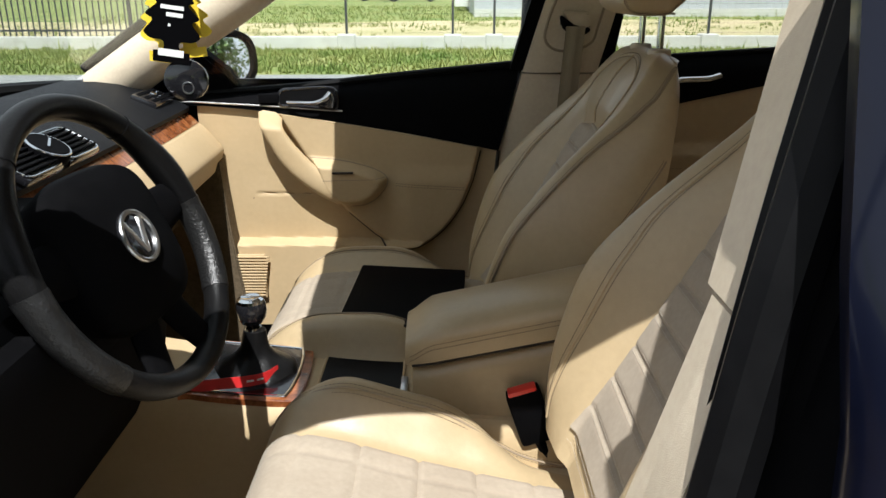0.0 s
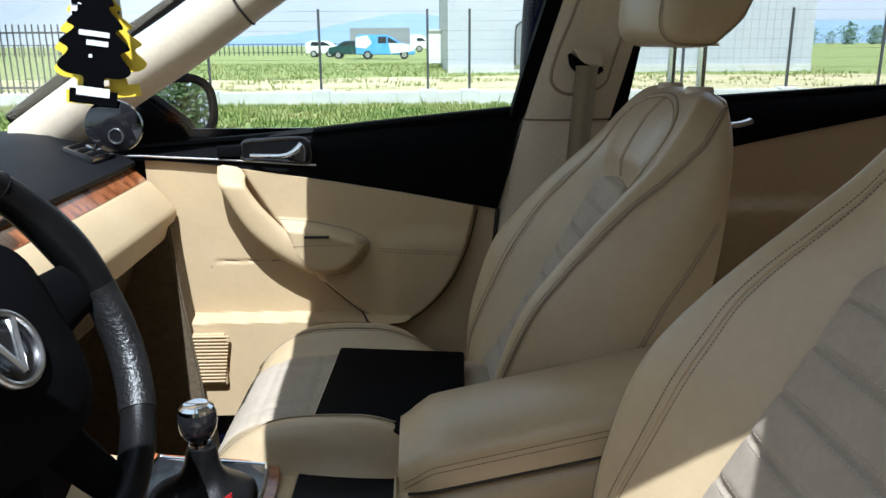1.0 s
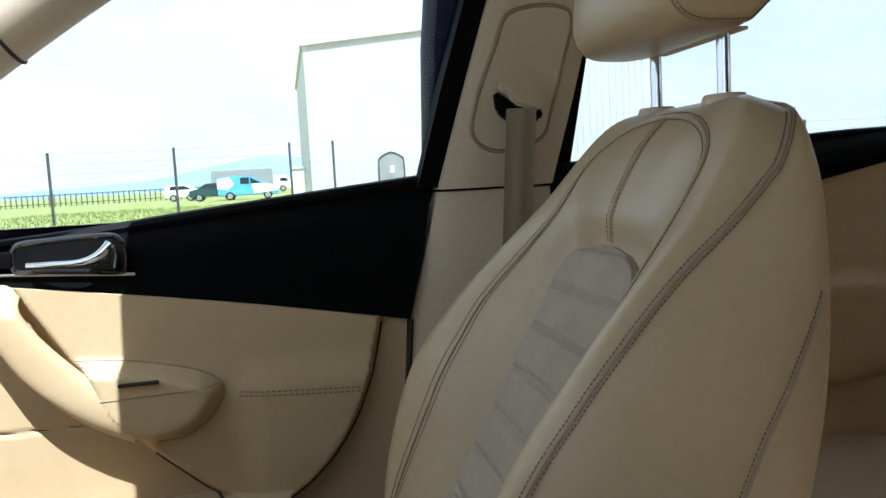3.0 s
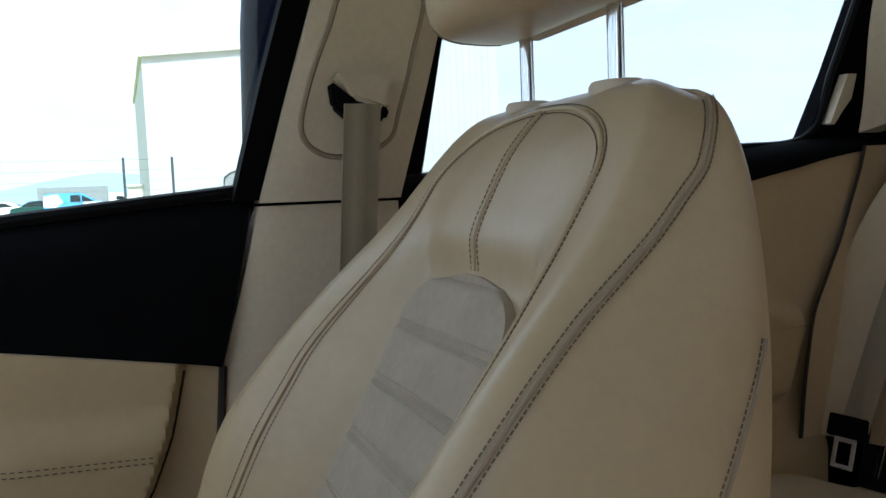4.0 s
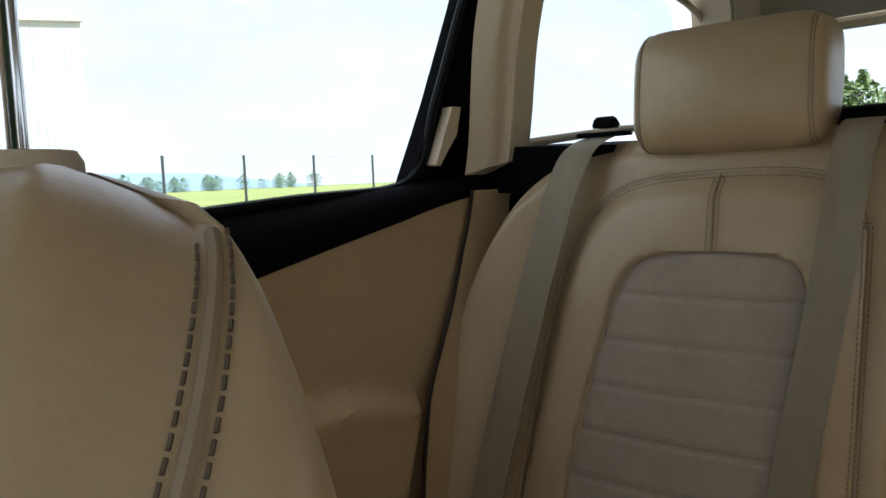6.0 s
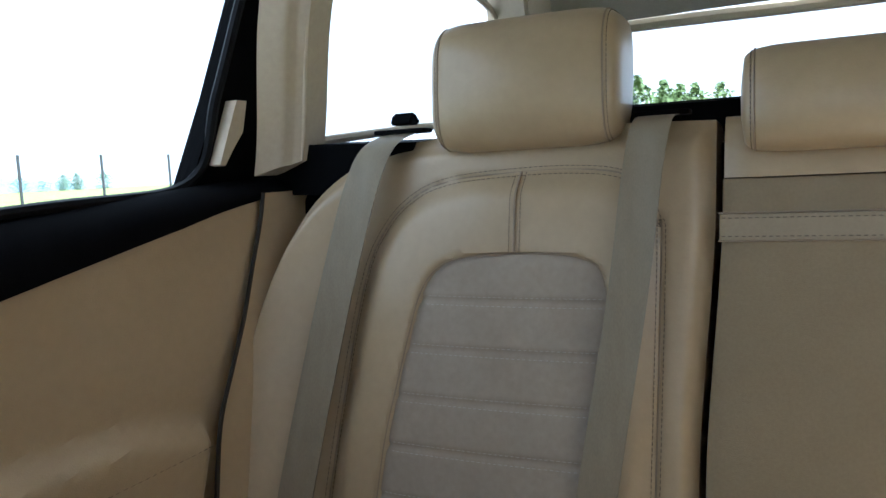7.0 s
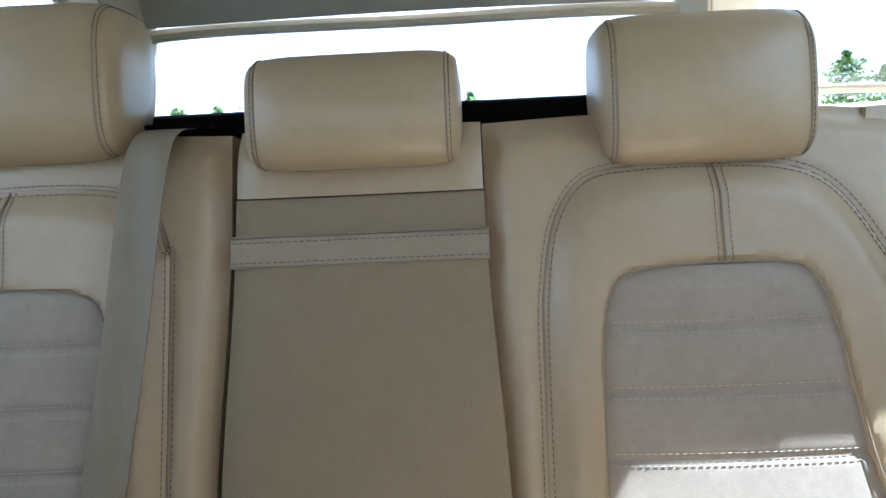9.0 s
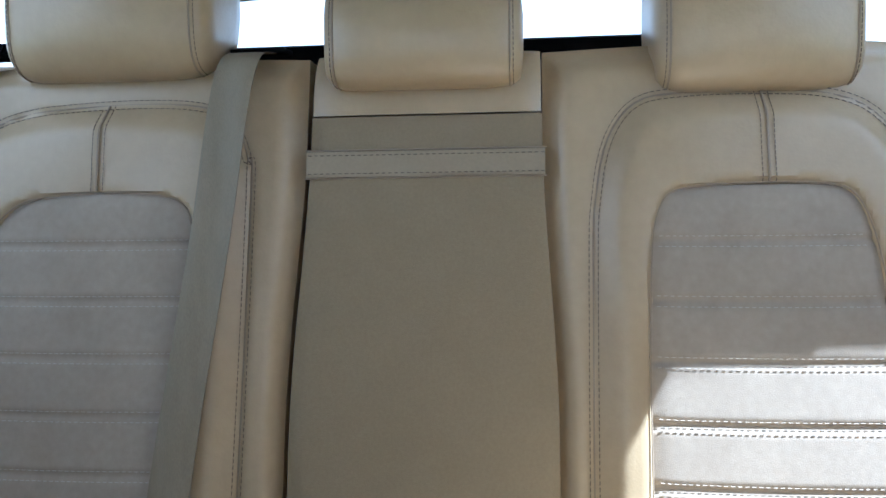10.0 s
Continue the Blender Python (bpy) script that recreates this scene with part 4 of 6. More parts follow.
    for off in (-0.0045, 0.0, 0.0045):
        pts = []
        for i, (y, z) in enumerate(archd):
            a, b = archd[max(0, i - 1)], archd[min(len(archd) - 1, i + 1)]
            t = Vector((b[0] - a[0], b[1] - a[1])).normalized()
            yy, zz = y - t.y * off, z + t.x * off
            pts.append(Vector((front(yy, zz) - 0.0012, sg * yy, zz)))
        if off:
            part("arch_stitching", dashes(pts, 0.0038, 0.0015, 0.00048), THREAD, back)
        else:
            part("arch_seam", tube(pts, 0.0010, 6), SEAM, back)
    for o in (-0.0065, 0, 0.0065):
        ln = [Vector((front(0.346 + o, z) - 0.0012, sg * (0.346 + o), z)) for z in frange(0.946, 1.037, 24)]
        if o:
            part("middle_stitching", dashes(ln, 0.0036, 0.0015, 0.00045), THREAD, back)
        else:
            part("middle_seam", tube(ln, 0.0015, 6), SEAM, back)
    headrest(seat, (1.010, sg * 0.342, 1.143 if sg > 0 else 1.107), 0.232 if sg > 0 else 0.205, 0.162 if sg > 0 else 0.150, 0.130, 0.015, (-0.06, 0.06), 0.05)
    # folding lock on the top edge
    part("top_lock", box((0.05, 0.05, 0.014), (1.03, sg * 0.60, 1.045), 0.004), BLACK, back, "black seat-back lock")
    return seat


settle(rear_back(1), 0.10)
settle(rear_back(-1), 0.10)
mid = thing("rear_centre", "beige rear centre section with folded armrest lid", "car seat")


def midx(z):
    return rear_x(z) + 0.006


part("upper_pad", shell(lambda u, v: (midx(1.0205 + 0.066 * v) + 0.010 * abs(u) ** 8 + 0.018 * v ** 4 - 0.004, 0.122 * u, 1.0205 + 0.066 * v), frange(-1, 1, 30), frange(0, 1, 14), (0.09, 0, 0)), LEATHER, mid, "cream leather upper pad")
lid = part("armrest_lid", shell(lambda u, v: (midx(0.55 + 0.469 * v) + 0.006 * abs(u) ** 14 + 0.0012 * v ** 30, (mid_w(0.55 + 0.469 * v) - 0.0015) * u, 0.55 + 0.469 * v), frange(-1, 1, 30), frange(0, 1, 60), (0.08, 0, 0)), FABRIC, mid, "beige cloth armrest lid")
part("pull_strap", shell(lambda u, v: (midx(0.956 + 0.026 * v) - 0.0035, 0.1255 * u, 0.956 + 0.026 * v), frange(-1, 1, 20), frange(0, 1, 4), (0.003, 0, 0)), STRAP, lid, "leather pull strap")
ss_ = bmesh.new()
for z in (0.9595, 0.9785):
    dashes([Vector((midx(z) - 0.0042, y, z)) for y in frange(-0.125, 0.125, 20)], 0.003, 0.0024, 0.0005, ss_)
part("strap_stitching", ss_, THREAD, lid)
for z in (0.9545, 0.9835):
    part("strap_seam", tube([(midx(z) - 0.0008, y, z) for y in frange(-0.127, 0.127, 16)], 0.0011, 6), SEAM, lid)
headrest(mid, (0.985, 0, 1.101), 0.208, 0.112, 0.105, 0.012, (-0.05, 0.05), 0.03)
part("back_board", box((0.03, 1.24, 0.52), (1.075, 0, 0.80), 0.01), BLACK, mid, "dark rear board")
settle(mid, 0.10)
mid.location.y = -0.004

bench = thing("rear_bench", "cream leather rear bench cushion", "car seat")
part("cushion", shell(lambda u, v: (0.36 + 0.53 * v, 0.68 * u, 0.50 + 0.05 * math.sin(math.pi * min(1, v * 1.15)) ** 0.5 - 0.05 * v - 0.03 * (1 - sstep(0, 0.12, v)) + 0.012 * math.cos(u * 9)), frange(-1, 1, 60), frange(0, 1, 30), (0, 0, -0.16)), LEATHER, bench, "cream leather cushion")
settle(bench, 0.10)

# hanging rear belts
for nm, pts, w in (("outer", [(0.985, 0.545, 1.094), (0.933, 0.560, 1.062), (0.896, 0.585, 0.93), (0.838, 0.612, 0.72), (0.795, 0.628, 0.56)], 0.041), ("centre", [(1.01, 0.190, 1.094), (0.955, 0.192, 1.084), (0.930, 0.199, 1.03), (0.894, 0.211, 0.90), (0.845, 0.238, 0.70), (0.81, 0.255, 0.55)], 0.043)):
    ln = spline(pts, 40)
    belt = thing("rear_seat_belt", "grey-beige belt hanging down over the rear seat back", "seat belt", "rear seat belts")
    part("webbing", shell(lambda u, v: (lambda p: (p.x + 0.0015 * math.sin(u * 7 + v * 9), p.y + w * (u - 0.5), p.z))(ln[round(v * (len(ln) - 1))]), frange(0, 1, 6), frange(0, 1, len(ln) - 1), (0.0025, 0, 0.001)), WEB, belt, "grey-beige webbing")
    part("belt_slot", box((0.03, w + 0.022, 0.006), (pts[0][0] + 0.01, pts[0][1], pts[0][2] + 0.003), 0.002), BLACK, belt, "black belt outlet")
    if nm == "outer":
        outer_belt = belt
    else:
        settle(belt, 0.10)


# ---- front passenger door ----
fdoor = thing("front_door", "closed front passenger door, beige panel below black upper trim", "car door")


def cream_top(x):
    return smooth_table([(-1.05, 0.905), (-0.80, 0.893), (-0.745, 0.890), (-0.63, 0.878), (-0.329, 0.832), (-0.093, 0.788), (-0.050, 0.779)], x)


def sill_top(x):
    return smooth_table([(-1.10, 0.895), (-0.80, 0.912), (-0.746, 0.915), (-0.574, 0.927), (-0.303, 0.955), (-0.014, 0.982), (0.05, 0.99)], x)


BAG = [(-0.640, 0.95), (-0.585, 0.84), (-0.50, 0.70), (-0.435, 0.620), (-0.371, 0.563), (-0.335, 0.538), (-0.305, 0.528), (-0.256, 0.530), (-0.22, 0.548), (-0.190, 0.575), (-0.165, 0.607), (-0.142, 0.645), (-0.118, 0.705), (-0.100, 0.78), (-0.09, 0.95)]
PAD = [(-0.524, 0.768), (-0.459, 0.762), (-0.401, 0.750), (-0.357, 0.735), (-0.334, 0.716), (-0.336, 0.694), (-0.359, 0.664), (-0.390, 0.646), (-0.427, 0.642), (-0.464, 0.645), (-0.50, 0.68)]


def door_y(x, z):
    h = 0.024 * sstep(-0.003, 0.010, inside(BAG, x, z))
    h += 0.034 * sstep(-0.004, 0.020, inside(PAD, x, z)) if -0.56 < x < -0.28 and 0.62 < z < 0.83 else 0
    h += 0.040 * sstep(0.550, 0.540, z) * sstep(-0.20, -0.34, x) 
    g = abs(z - 0.668)
    if -0.67 < x < -0.46:
        h -= 0.004 * max(0, 1 - g / 0.004)
    h += 0.010 * sstep(0.755, 0.70, z) * sstep(-0.33, -0.27, x) * sstep(-0.003, 0.01, inside(BAG, x, z))
    return 0.702 - h


part("door_panel", shell(lambda u, v: (lambda z: (u, door_y(u, z), z))(0.32 + (cream_top(u) - 0.32) * v), frange(-0.80, -0.056, 150), frange(0, 1, 130), (0, 0.03, 0)), CREAM, fdoor, "beige moulded door panel with armrest and bin")
part("upper_trim", shell(lambda u, v: (u - 0.052 * (1 - v) * sstep(-0.4, -0.004, u), 0.690 + 0.012 * v + 0.04 * v ** 5, cream_top(u - 0.052 * (1 - v) * sstep(-0.4, -0.004, u)) + (sill_top(u) - cream_top(u - 0.052 * (1 - v) * sstep(-0.4, -0.004, u))) * v), frange(-1.08, -0.004, 60), frange(0, 1, 14), (0, 0.03, 0)), BLACK, fdoor, "soft black upper door trim")
part("window_seal", tube(spline([(-1.02, 0.742, 0.900), (-0.574, 0.742, 0.932), (-0.30, 0.742, 0.960), (-0.012, 0.740, 0.988)], 30), 0.009), RUBBER, fdoor, "black window seal")
part("window_frame", prism([(-0.030, 0.975), (0.004, 0.975), (0.040, 1.111), (0.079, 1.249), (0.118, 1.38), (0.085, 1.38), (0.043, 1.249), (0.004, 1.111)], lambda p: side_y(p[1]) + 0.018, lambda p: side_y(p[1]) + 0.06), BLACK, fdoor, "black door window frame", False)
part("top_frame", tube(spline([(-0.98, 0.725, 0.955), (-0.80, 0.71, 1.075), (-0.62, 0.685, 1.185), (-0.44, 0.66, 1.285), (-0.25, 0.635, 1.352), (0.10, 0.62, 1.382)], 40), 0.013), BLACK, fdoor, "black top window frame")
pane = part("window_pane", prism([(-1.0, 0.90), (-0.01, 0.97), (0.10, 1.37), (-0.25, 1.345), (-0.62, 1.18), (-0.98, 0.95)], lambda p: side_y(p[1]) + 0.045, lambda p: side_y(p[1]) + 0.049), GLASS, fdoor, "clear side window glass", False)
pane.visible_shadow = False
part("door_skin", shell(lambda u, v: (u, 0.84 + 0.05 * math.sin(math.pi * min(1, v * 1.1)) - 0.07 * v * v, 0.22 + 0.73 * v), frange(-1.1, 0.0, 10), frange(0, 1, 14), (0, -0.01, 0)), BLUE_PAINT, fdoor, "dark blue painted outer door skin")
LE = [(-0.650, 0.885), (-0.640, 0.852), (-0.621, 0.812), (-0.592, 0.760), (-0.555, 0.718), (-0.510, 0.678), (-0.455, 0.648)]
RE = [(-0.588, 0.874), (-0.584, 0.848), (-0.560, 0.808), (-0.525, 0.768), (-0.497, 0.742), (-0.468, 0.732), (-0.425, 0.725)]
le, re_ = spline([(x, 0, z) for x, z in LE], 48), spline([(x, 0, z) for x, z in RE], 48)


def grip_ring(i):
    """The pull handle: a broad rounded bar that stands off the panel and runs into the armrest pad."""
    n = len(le) - 1
    f = i / n
    base = 0.690 - 0.034 * math.sin(math.pi * min(1, f * 1.25)) ** 0.7 * (f < 0.8) - (0.034 * math.sin(math.pi) if f >= 0.8 else 0)
    top = 0.690 - 0.046 * sstep(0.0, 0.22, f)
    ring = []
    for a in frange(0, math.tau, 20)[:-1]:
        c, q = math.cos(a), math.sin(a)
        p = le[i].lerp(re_[i], 0.5 + 0.5 * math.copysign(abs(c) ** 0.75, c))
        mid, half = (top + max(base, top + 0.022)) / 2, abs(max(base, top + 0.022) - top) / 2
        ring.append((p.x, mid - half * math.copysign(abs(q) ** 0.8, q), p.z))
    return ring


part("grab_handle", skin([grip_ring(i) for i in range(len(le))], True, True), CREAM, fdoor, "beige moulded pull handle")
part("grip_slot", box((0.052, 0.012, 0.0045), (-0.440, 0.6435, 0.735), 0.002), LINE, fdoor)
bag = [Vector((x, door_y(x, z) - 0.001, z)) for x, z in [(p.x, p.z) for p in spline([(a, 0, b) for a, b in BAG[3:-1]], 50)]]
part("panel_joint", tube(bag, 0.0022, 6), LINE, fdoor)
for o in (-0.003, 0.003):
    part("panel_stitching", dashes([Vector((x, door_y(x, 0.6985 + 0.055 * (-0.32 - x) * 1.0 + o) - 0.0008, 0.6985 + 0.055 * (-0.32 - x) + o)) for x in frange(-0.312, -0.136, 30)], 0.004, 0.003, 0.0007), THREAD, fdoor)
pad_line = spline([(x, 0, z) for x, z in PAD[:-2]], 60)
part("pad_groove", tube([(p.x, door_y(p.x, p.z) - 0.0006, p.z) for p in pad_line], 0.0013, 6), SEAM, fdoor)
part("pad_line", tube([(x, door_y(x, 0.718) - 0.0004, 0.718 + 0.02 * (x + 0.34)) for x in frange(-0.50, -0.338, 16)], 0.0007, 5), SEAM, fdoor)
part("panel_line", tube([(x, door_y(x, 0.668) - 0.0004, 0.668 - 0.012 * sstep(-0.60, -0.68, x)) for x in frange(-0.68, -0.47, 20)], 0.0010, 5), LINE, fdoor)
part("edge_joint", tube([(-0.055, 0.70, 0.779), (-0.062, 0.70, 0.70), (-0.09, 0.70, 0.45)], 0.005, 6), LINE, fdoor)
# handle in its black bezel
bez = spline([(-0.592, 0, 0.896), (-0.56, 0, 0.893), (-0.51, 0, 0.889), (-0.460, 0, 0.884), (-0.452, 0, 0.890), (-0.450, 0, 0.910), (-0.456, 0, 0.930), (-0.475, 0, 0.9365), (-0.545, 0, 0.934), (-0.588, 0, 0.928)], 60, True)
part("handle_bezel", tube([(p.x, 0.688, p.z) for p in bez], 0.004, 8, True), GLOSS, fdoor, "gloss black handle surround")
part("handle_recess", prism([(p.x, p.z) for p in bez], 0.6865, 0.6895), RUBBER, fdoor, "dark handle recess", False)
lev = spline([(-0.572, 0.676, 0.9035), (-0.54, 0.666, 0.9035), (-0.505, 0.664, 0.9035), (-0.482, 0.668, 0.910), (-0.466, 0.678, 0.923)], 24)
handle = part("door_handle", tube(lev, [0.0045 + 0.0065 * (i / (len(lev) - 1)) ** 3 for i in range(len(lev))], 10, flat=0.8), CHROME, fdoor, "chrome inside door handle")
part("handle_foot", prism([(-0.500, 0.896), (-0.460, 0.888), (-0.455, 0.912), (-0.463, 0.930), (-0.480, 0.915)], 0.667, 0.684, bevel=0.003), CHROME, handle, "flared chrome handle end")
part("switch_block", box((0.05, 0.012, 0.022), (-0.618, 0.687, 0.911), 0.003), BLACK, fdoor, "black lock switch")
part("trim_spear", tube([(-1.0, 0.688, 0.905), (-0.80, 0.688, 0.902), (-0.62, 0.688, 0.892), (-0.44, 0.688, 0.880)], 0.0022, 6), SATIN, fdoor, "thin bright trim line")
part("speaker_grille", box((0.14, 0.012, 0.12), (-0.72, 0.655, 0.46), 0.005), CREAM, fdoor)
for k in range(14):
    rib = part("grille_slat", box((0.13, 0.006, 0.004), (-0.72 + 0.004 * k * 0.3, 0.648, 0.41 + 0.008 * k), 0.001, 1), CREAM, fdoor)

# outside mirror
mir = thing("wing_mirror", "rounded black door mirror reflecting conifers and road", "car mirror")
MM = Matrix.Translation((-0.760, 0.835, 0.988)) @ Vector((0.85, -0.52, 0.075)).normalized().to_track_quat("Z", "Y").to_matrix().to_4x4()


def mring(a, b, z, n=40, e=0.72):
    out = []
    for i in range(n):
        c, s = math.cos(math.tau * i / n), math.sin(math.tau * i / n)
        out.append(MM @ Vector((math.copysign(abs(c) ** e, c) * a, math.copysign(abs(s) ** e, s) * b, z)))
    return out


part("mirror_housing", skin([mring(0.088, 0.056, -0.004), mring(0.092, 0.060, 0.012), mring(0.106, 0.074, 0.012), mring(0.112, 0.080, -0.01), mring(0.104, 0.074, -0.06), mring(0.06, 0.04, -0.10), mring(0.02, 0.015, -0.108)], True, True), BLACK, mir, "gloss black mirror housing")
part("mirror_glass", skin([mring(0.089, 0.057, 0.002), mring(0.089, 0.057, 0.0045)], True, True), MIRROR, mir, "silver mirror glass", False)
part("mirror_foot", prism([(-0.88, 0.905), (-0.70, 0.920), (-0.72, 0.965), (-0.80, 1.03), (-0.88, 0.985)], 0.735, 0.80, bevel=0.01), BLACK, mir, "black triangular mirror foot")

# ---- dashboard ----
dash = thing("dashboard", "black and beige dashboard with burl wood strip and vents", "dashboard")


def sweep(y):
    return -0.100 - 0.012 * (abs(y) / 0.68) ** 2


def dash_part(profile, name, mat, lab="", y0=-0.69, y1=0.69, closed=False, drop=0.0, lift=0.0):
    pts = profile
    rows = []
    for y in frange(y0, y1, 46):
        rows.append([(x + sweep(y), y, z - 0.012) for x, z in pts])
    return part(name, skin(rows, True, True), mat, dash, lab)


dash_part([(-1.08, 0.88), (-1.08, 0.945), (-1.0, 0.966), (-0.90, 0.970), (-0.845, 0.965), (-0.79, 0.944), (-0.722, 0.914), (-0.703, 0.902), (-0.704, 0.893), (-0.73, 0.888), (-0.80, 0.878)], "dash_top", DASH, "soft black dash top")
dash_part([(-0.90, 0.84), (-0.745, 0.880), (-0.735, 0.895), (-0.712, 0.896), (-0.725, 0.875), (-0.75, 0.85)], "dash_recess", BLACK, "black strip above the wood")
dash_part([(-0.735, 0.890), (-0.713, 0.892), (-0.684, 0.864), (-0.704, 0.856)], "wood_strip", WOOD, "lacquered burl wood strip")
dash_part([(-0.71, 0.866), (-0.687, 0.864), (-0.676, 0.859), (-0.652, 0.832), (-0.634, 0.809), (-0.6285, 0.800), (-0.628, 0.793), (-0.632, 0.780), (-0.641, 0.752), (-0.648, 0.744), (-0.70, 0.742), (-0.82, 0.740), (-0.82, 0.82)], "dash_lower", CREAM, "beige lower dashboard with a sloped face")
# glove box under the dash: its shade is painted with the dark carpet colour
dash_part([(-0.70, 0.741), (-0.71, 0.70), (-0.74, 0.62), (-0.80, 0.58), (-0.83, 0.58), (-0.83, 0.741)], "glove_box", CARPET, "glove box with its shade painted dark brown", y0=0.13)
part("kick_panel", prism([(-1.15, 0.18), (-0.690, 0.18), (-0.705, 0.41), (-0.727, 0.585), (-0.737, 0.69), (-0.742, 0.765), (-1.15, 0.80)], 0.640, 0.70, bevel=0.004), CARPET, dash, "dark brown footwell side lining", False)
dash_part([(-0.92, 0.62), (-0.905, 0.62), (-0.98, 0.22), (-1.0, 0.22)], "footwell_panel", CARPET, "dark footwell lining")
dash_part([(-1.10, 0.94), (-1.09, 0.94), (-1.09, 0.15), (-1.10, 0.15)], "bulkhead", BLACK, "black bulkhead")
# end vent on the passenger side
for yc, w in ((0.60, 0.12), (-0.60, 0.12)):
    v = part("side_vent", box((0.062, w, 0.022), m=Matrix.Translation((-0.760 + sweep(yc), yc, 0.920)) @ pose(0, 0, 0, 0, 22, 0), bevel=0.006), GLOSS, dash, "gloss black end vent")
    for k in range(3):
        part("vent_slat", box((0.010, w * 0.84, 0.003), m=Matrix.Translation((-0.760 + sweep(yc), yc, 0.920)) @ pose(0, 0, 0, 0, 22, 0) @ Matrix.Translation((-0.018 + 0.018 * k, 0, 0.0115)), bevel=0.001, seg=1), BLACK, v)
    part("vent_knob", box((0.016, 0.018, 0.008), m=Matrix.Translation((-0.760 + sweep(yc), yc, 0.920)) @ pose(0, 0, 0, 0, 22, 0) @ Matrix.Translation((0.0, 0, 0.014)), bevel=0.003), CHROME, v, "chrome vent knob")
# centre vents
TM = Matrix.Translation((-0.850, 0.0, 0.931)) @ pose(0, 0, 0, 0, -62, 0)
for yc in (-0.066, 0.066):
    fr = part("centre_vent", box((0.014, 0.110, 0.078), m=TM @ Matrix.Translation((0, yc, -0.030)), bevel=0.006), GLOSS, dash, "black centre air vent")
    part("vent_mouth", box((0.006, 0.098, 0.064), m=TM @ Matrix.Translation((0.006, yc, -0.030)), bevel=0.002), RUBBER, fr)
    for k in range(6):
        part("vent_slat", box((0.010, 0.096, 0.0035), m=TM @ Matrix.Translation((0.009, yc, -0.057 + 0.0108 * k)) @ pose(0, 0, 0, 0, 20, 0), bevel=0.001, seg=1), BLACK, fr)
    part("vent_rim", tube([TM @ Vector((0.0085, yc + 0.053 * c, -0.030 + 0.037 * s)) for c, s in [(math.copysign(abs(math.cos(a)) ** 0.3, math.cos(a)), math.copysign(abs(math.sin(a)) ** 0.3, math.sin(a))) for a in frange(0, math.tau, 40)[:-1]]], 0.0018, 6, True), CHROME, fr, "thin chrome vent rim")
dial = part("vent_dial", skin([[TM @ Vector((h, r * math.cos(a), r * math.sin(a) - 0.030)) for a in frange(0, math.tau, 28)[:-1]] for r, h in ((0.036, 0.0), (0.036, 0.016), (0.031, 0.021), (0.018, 0.021))], True, True), BLACK, dash, "round black dial")
part("dial_ring", tube([TM @ Vector((0.018, 0.034 * math.cos(a), 0.034 * math.sin(a) - 0.030)) for a in frange(0, math.tau, 32)[:-1]], 0.0022, 6, True), CHROME, dial, "chrome ring")
part("dial_hand", box((0.003, 0.034, 0.004), m=TM @ Matrix.Translation((0.0225, 0, -0.030)) @ pose(0, 0, 0, 25, 0, 0)), CHROME, dial, "chrome pointer")
part("hazard_button", box((0.010, 0.026, 0.012), m=Matrix.Translation((-0.797, 0.0, 0.866)) @ pose(0, 0, 0, 0, -40, 0), bevel=0.003), RED, dash, "red hazard button")
part("radio_stack", box((0.05, 0.19, 0.20), bevel=0.01, m=Matrix.Translation((-0.785, 0, 0.745)) @ pose(0, 0, 0, 0, -24, 0)), GLOSS, dash, "gloss black centre stack")
for k in range(2):
    part("stack_wood", box((0.052, 0.012, 0.20), m=Matrix.Translation((-0.780, (-0.104, 0.104)[k], 0.743)) @ pose(0, 0, 0, 0, -24, 0), bevel=0.004), WOOD, dash, "burl wood edge")
part("instrument_hood", shell(lambda u, v: (-0.76 - 0.14 * v, -0.355 + 0.19 * u, 0.975 + 0.05 * math.sqrt(max(0, 1 - u * u)) - 0.01 * v), frange(-1, 1, 24), frange(0, 1, 6), (0, 0, -0.012)), DASH, dash, "black instrument hood")
part("instrument_panel", box((0.02, 0.36, 0.11), (-0.86, -0.355, 0.955), 0.01), GLOSS, dash, "dark instrument panel")
part("knee_panel", prism([(-0.95, 0.885), (-0.66, 0.888), (-0.596, 0.855), (-0.584, 0.81), (-0.61, 0.66), (-0.68, 0.52), (-0.86, 0.42), (-0.98, 0.42)], -0.70, -0.128, bevel=0.02), BLACK, dash, "dark panel under the wheel")

# ---- steering wheel ----
wheel = thing("steering_wheel", "worn black leather steering wheel with silver round badge", "steering wheel")
WM = Matrix.Translation((-0.560, -0.355, 0.886)) @ Vector((0.90, -0.10, 0.42)).normalized().to_track_quat("Z", "Y").to_matrix().to_4x4()
UPV = WM.inverted().to_3x3() @ Vector((0, 0, 1))
ROT = math.atan2(UPV.y, UPV.x)
WM = WM @ Matrix.Rotation(ROT - math.pi / 2, 4, "Z")
R0 = 0.172


def wpt(a, r, h):
    return WM @ Vector((r * math.cos(a), r * math.sin(a), h))


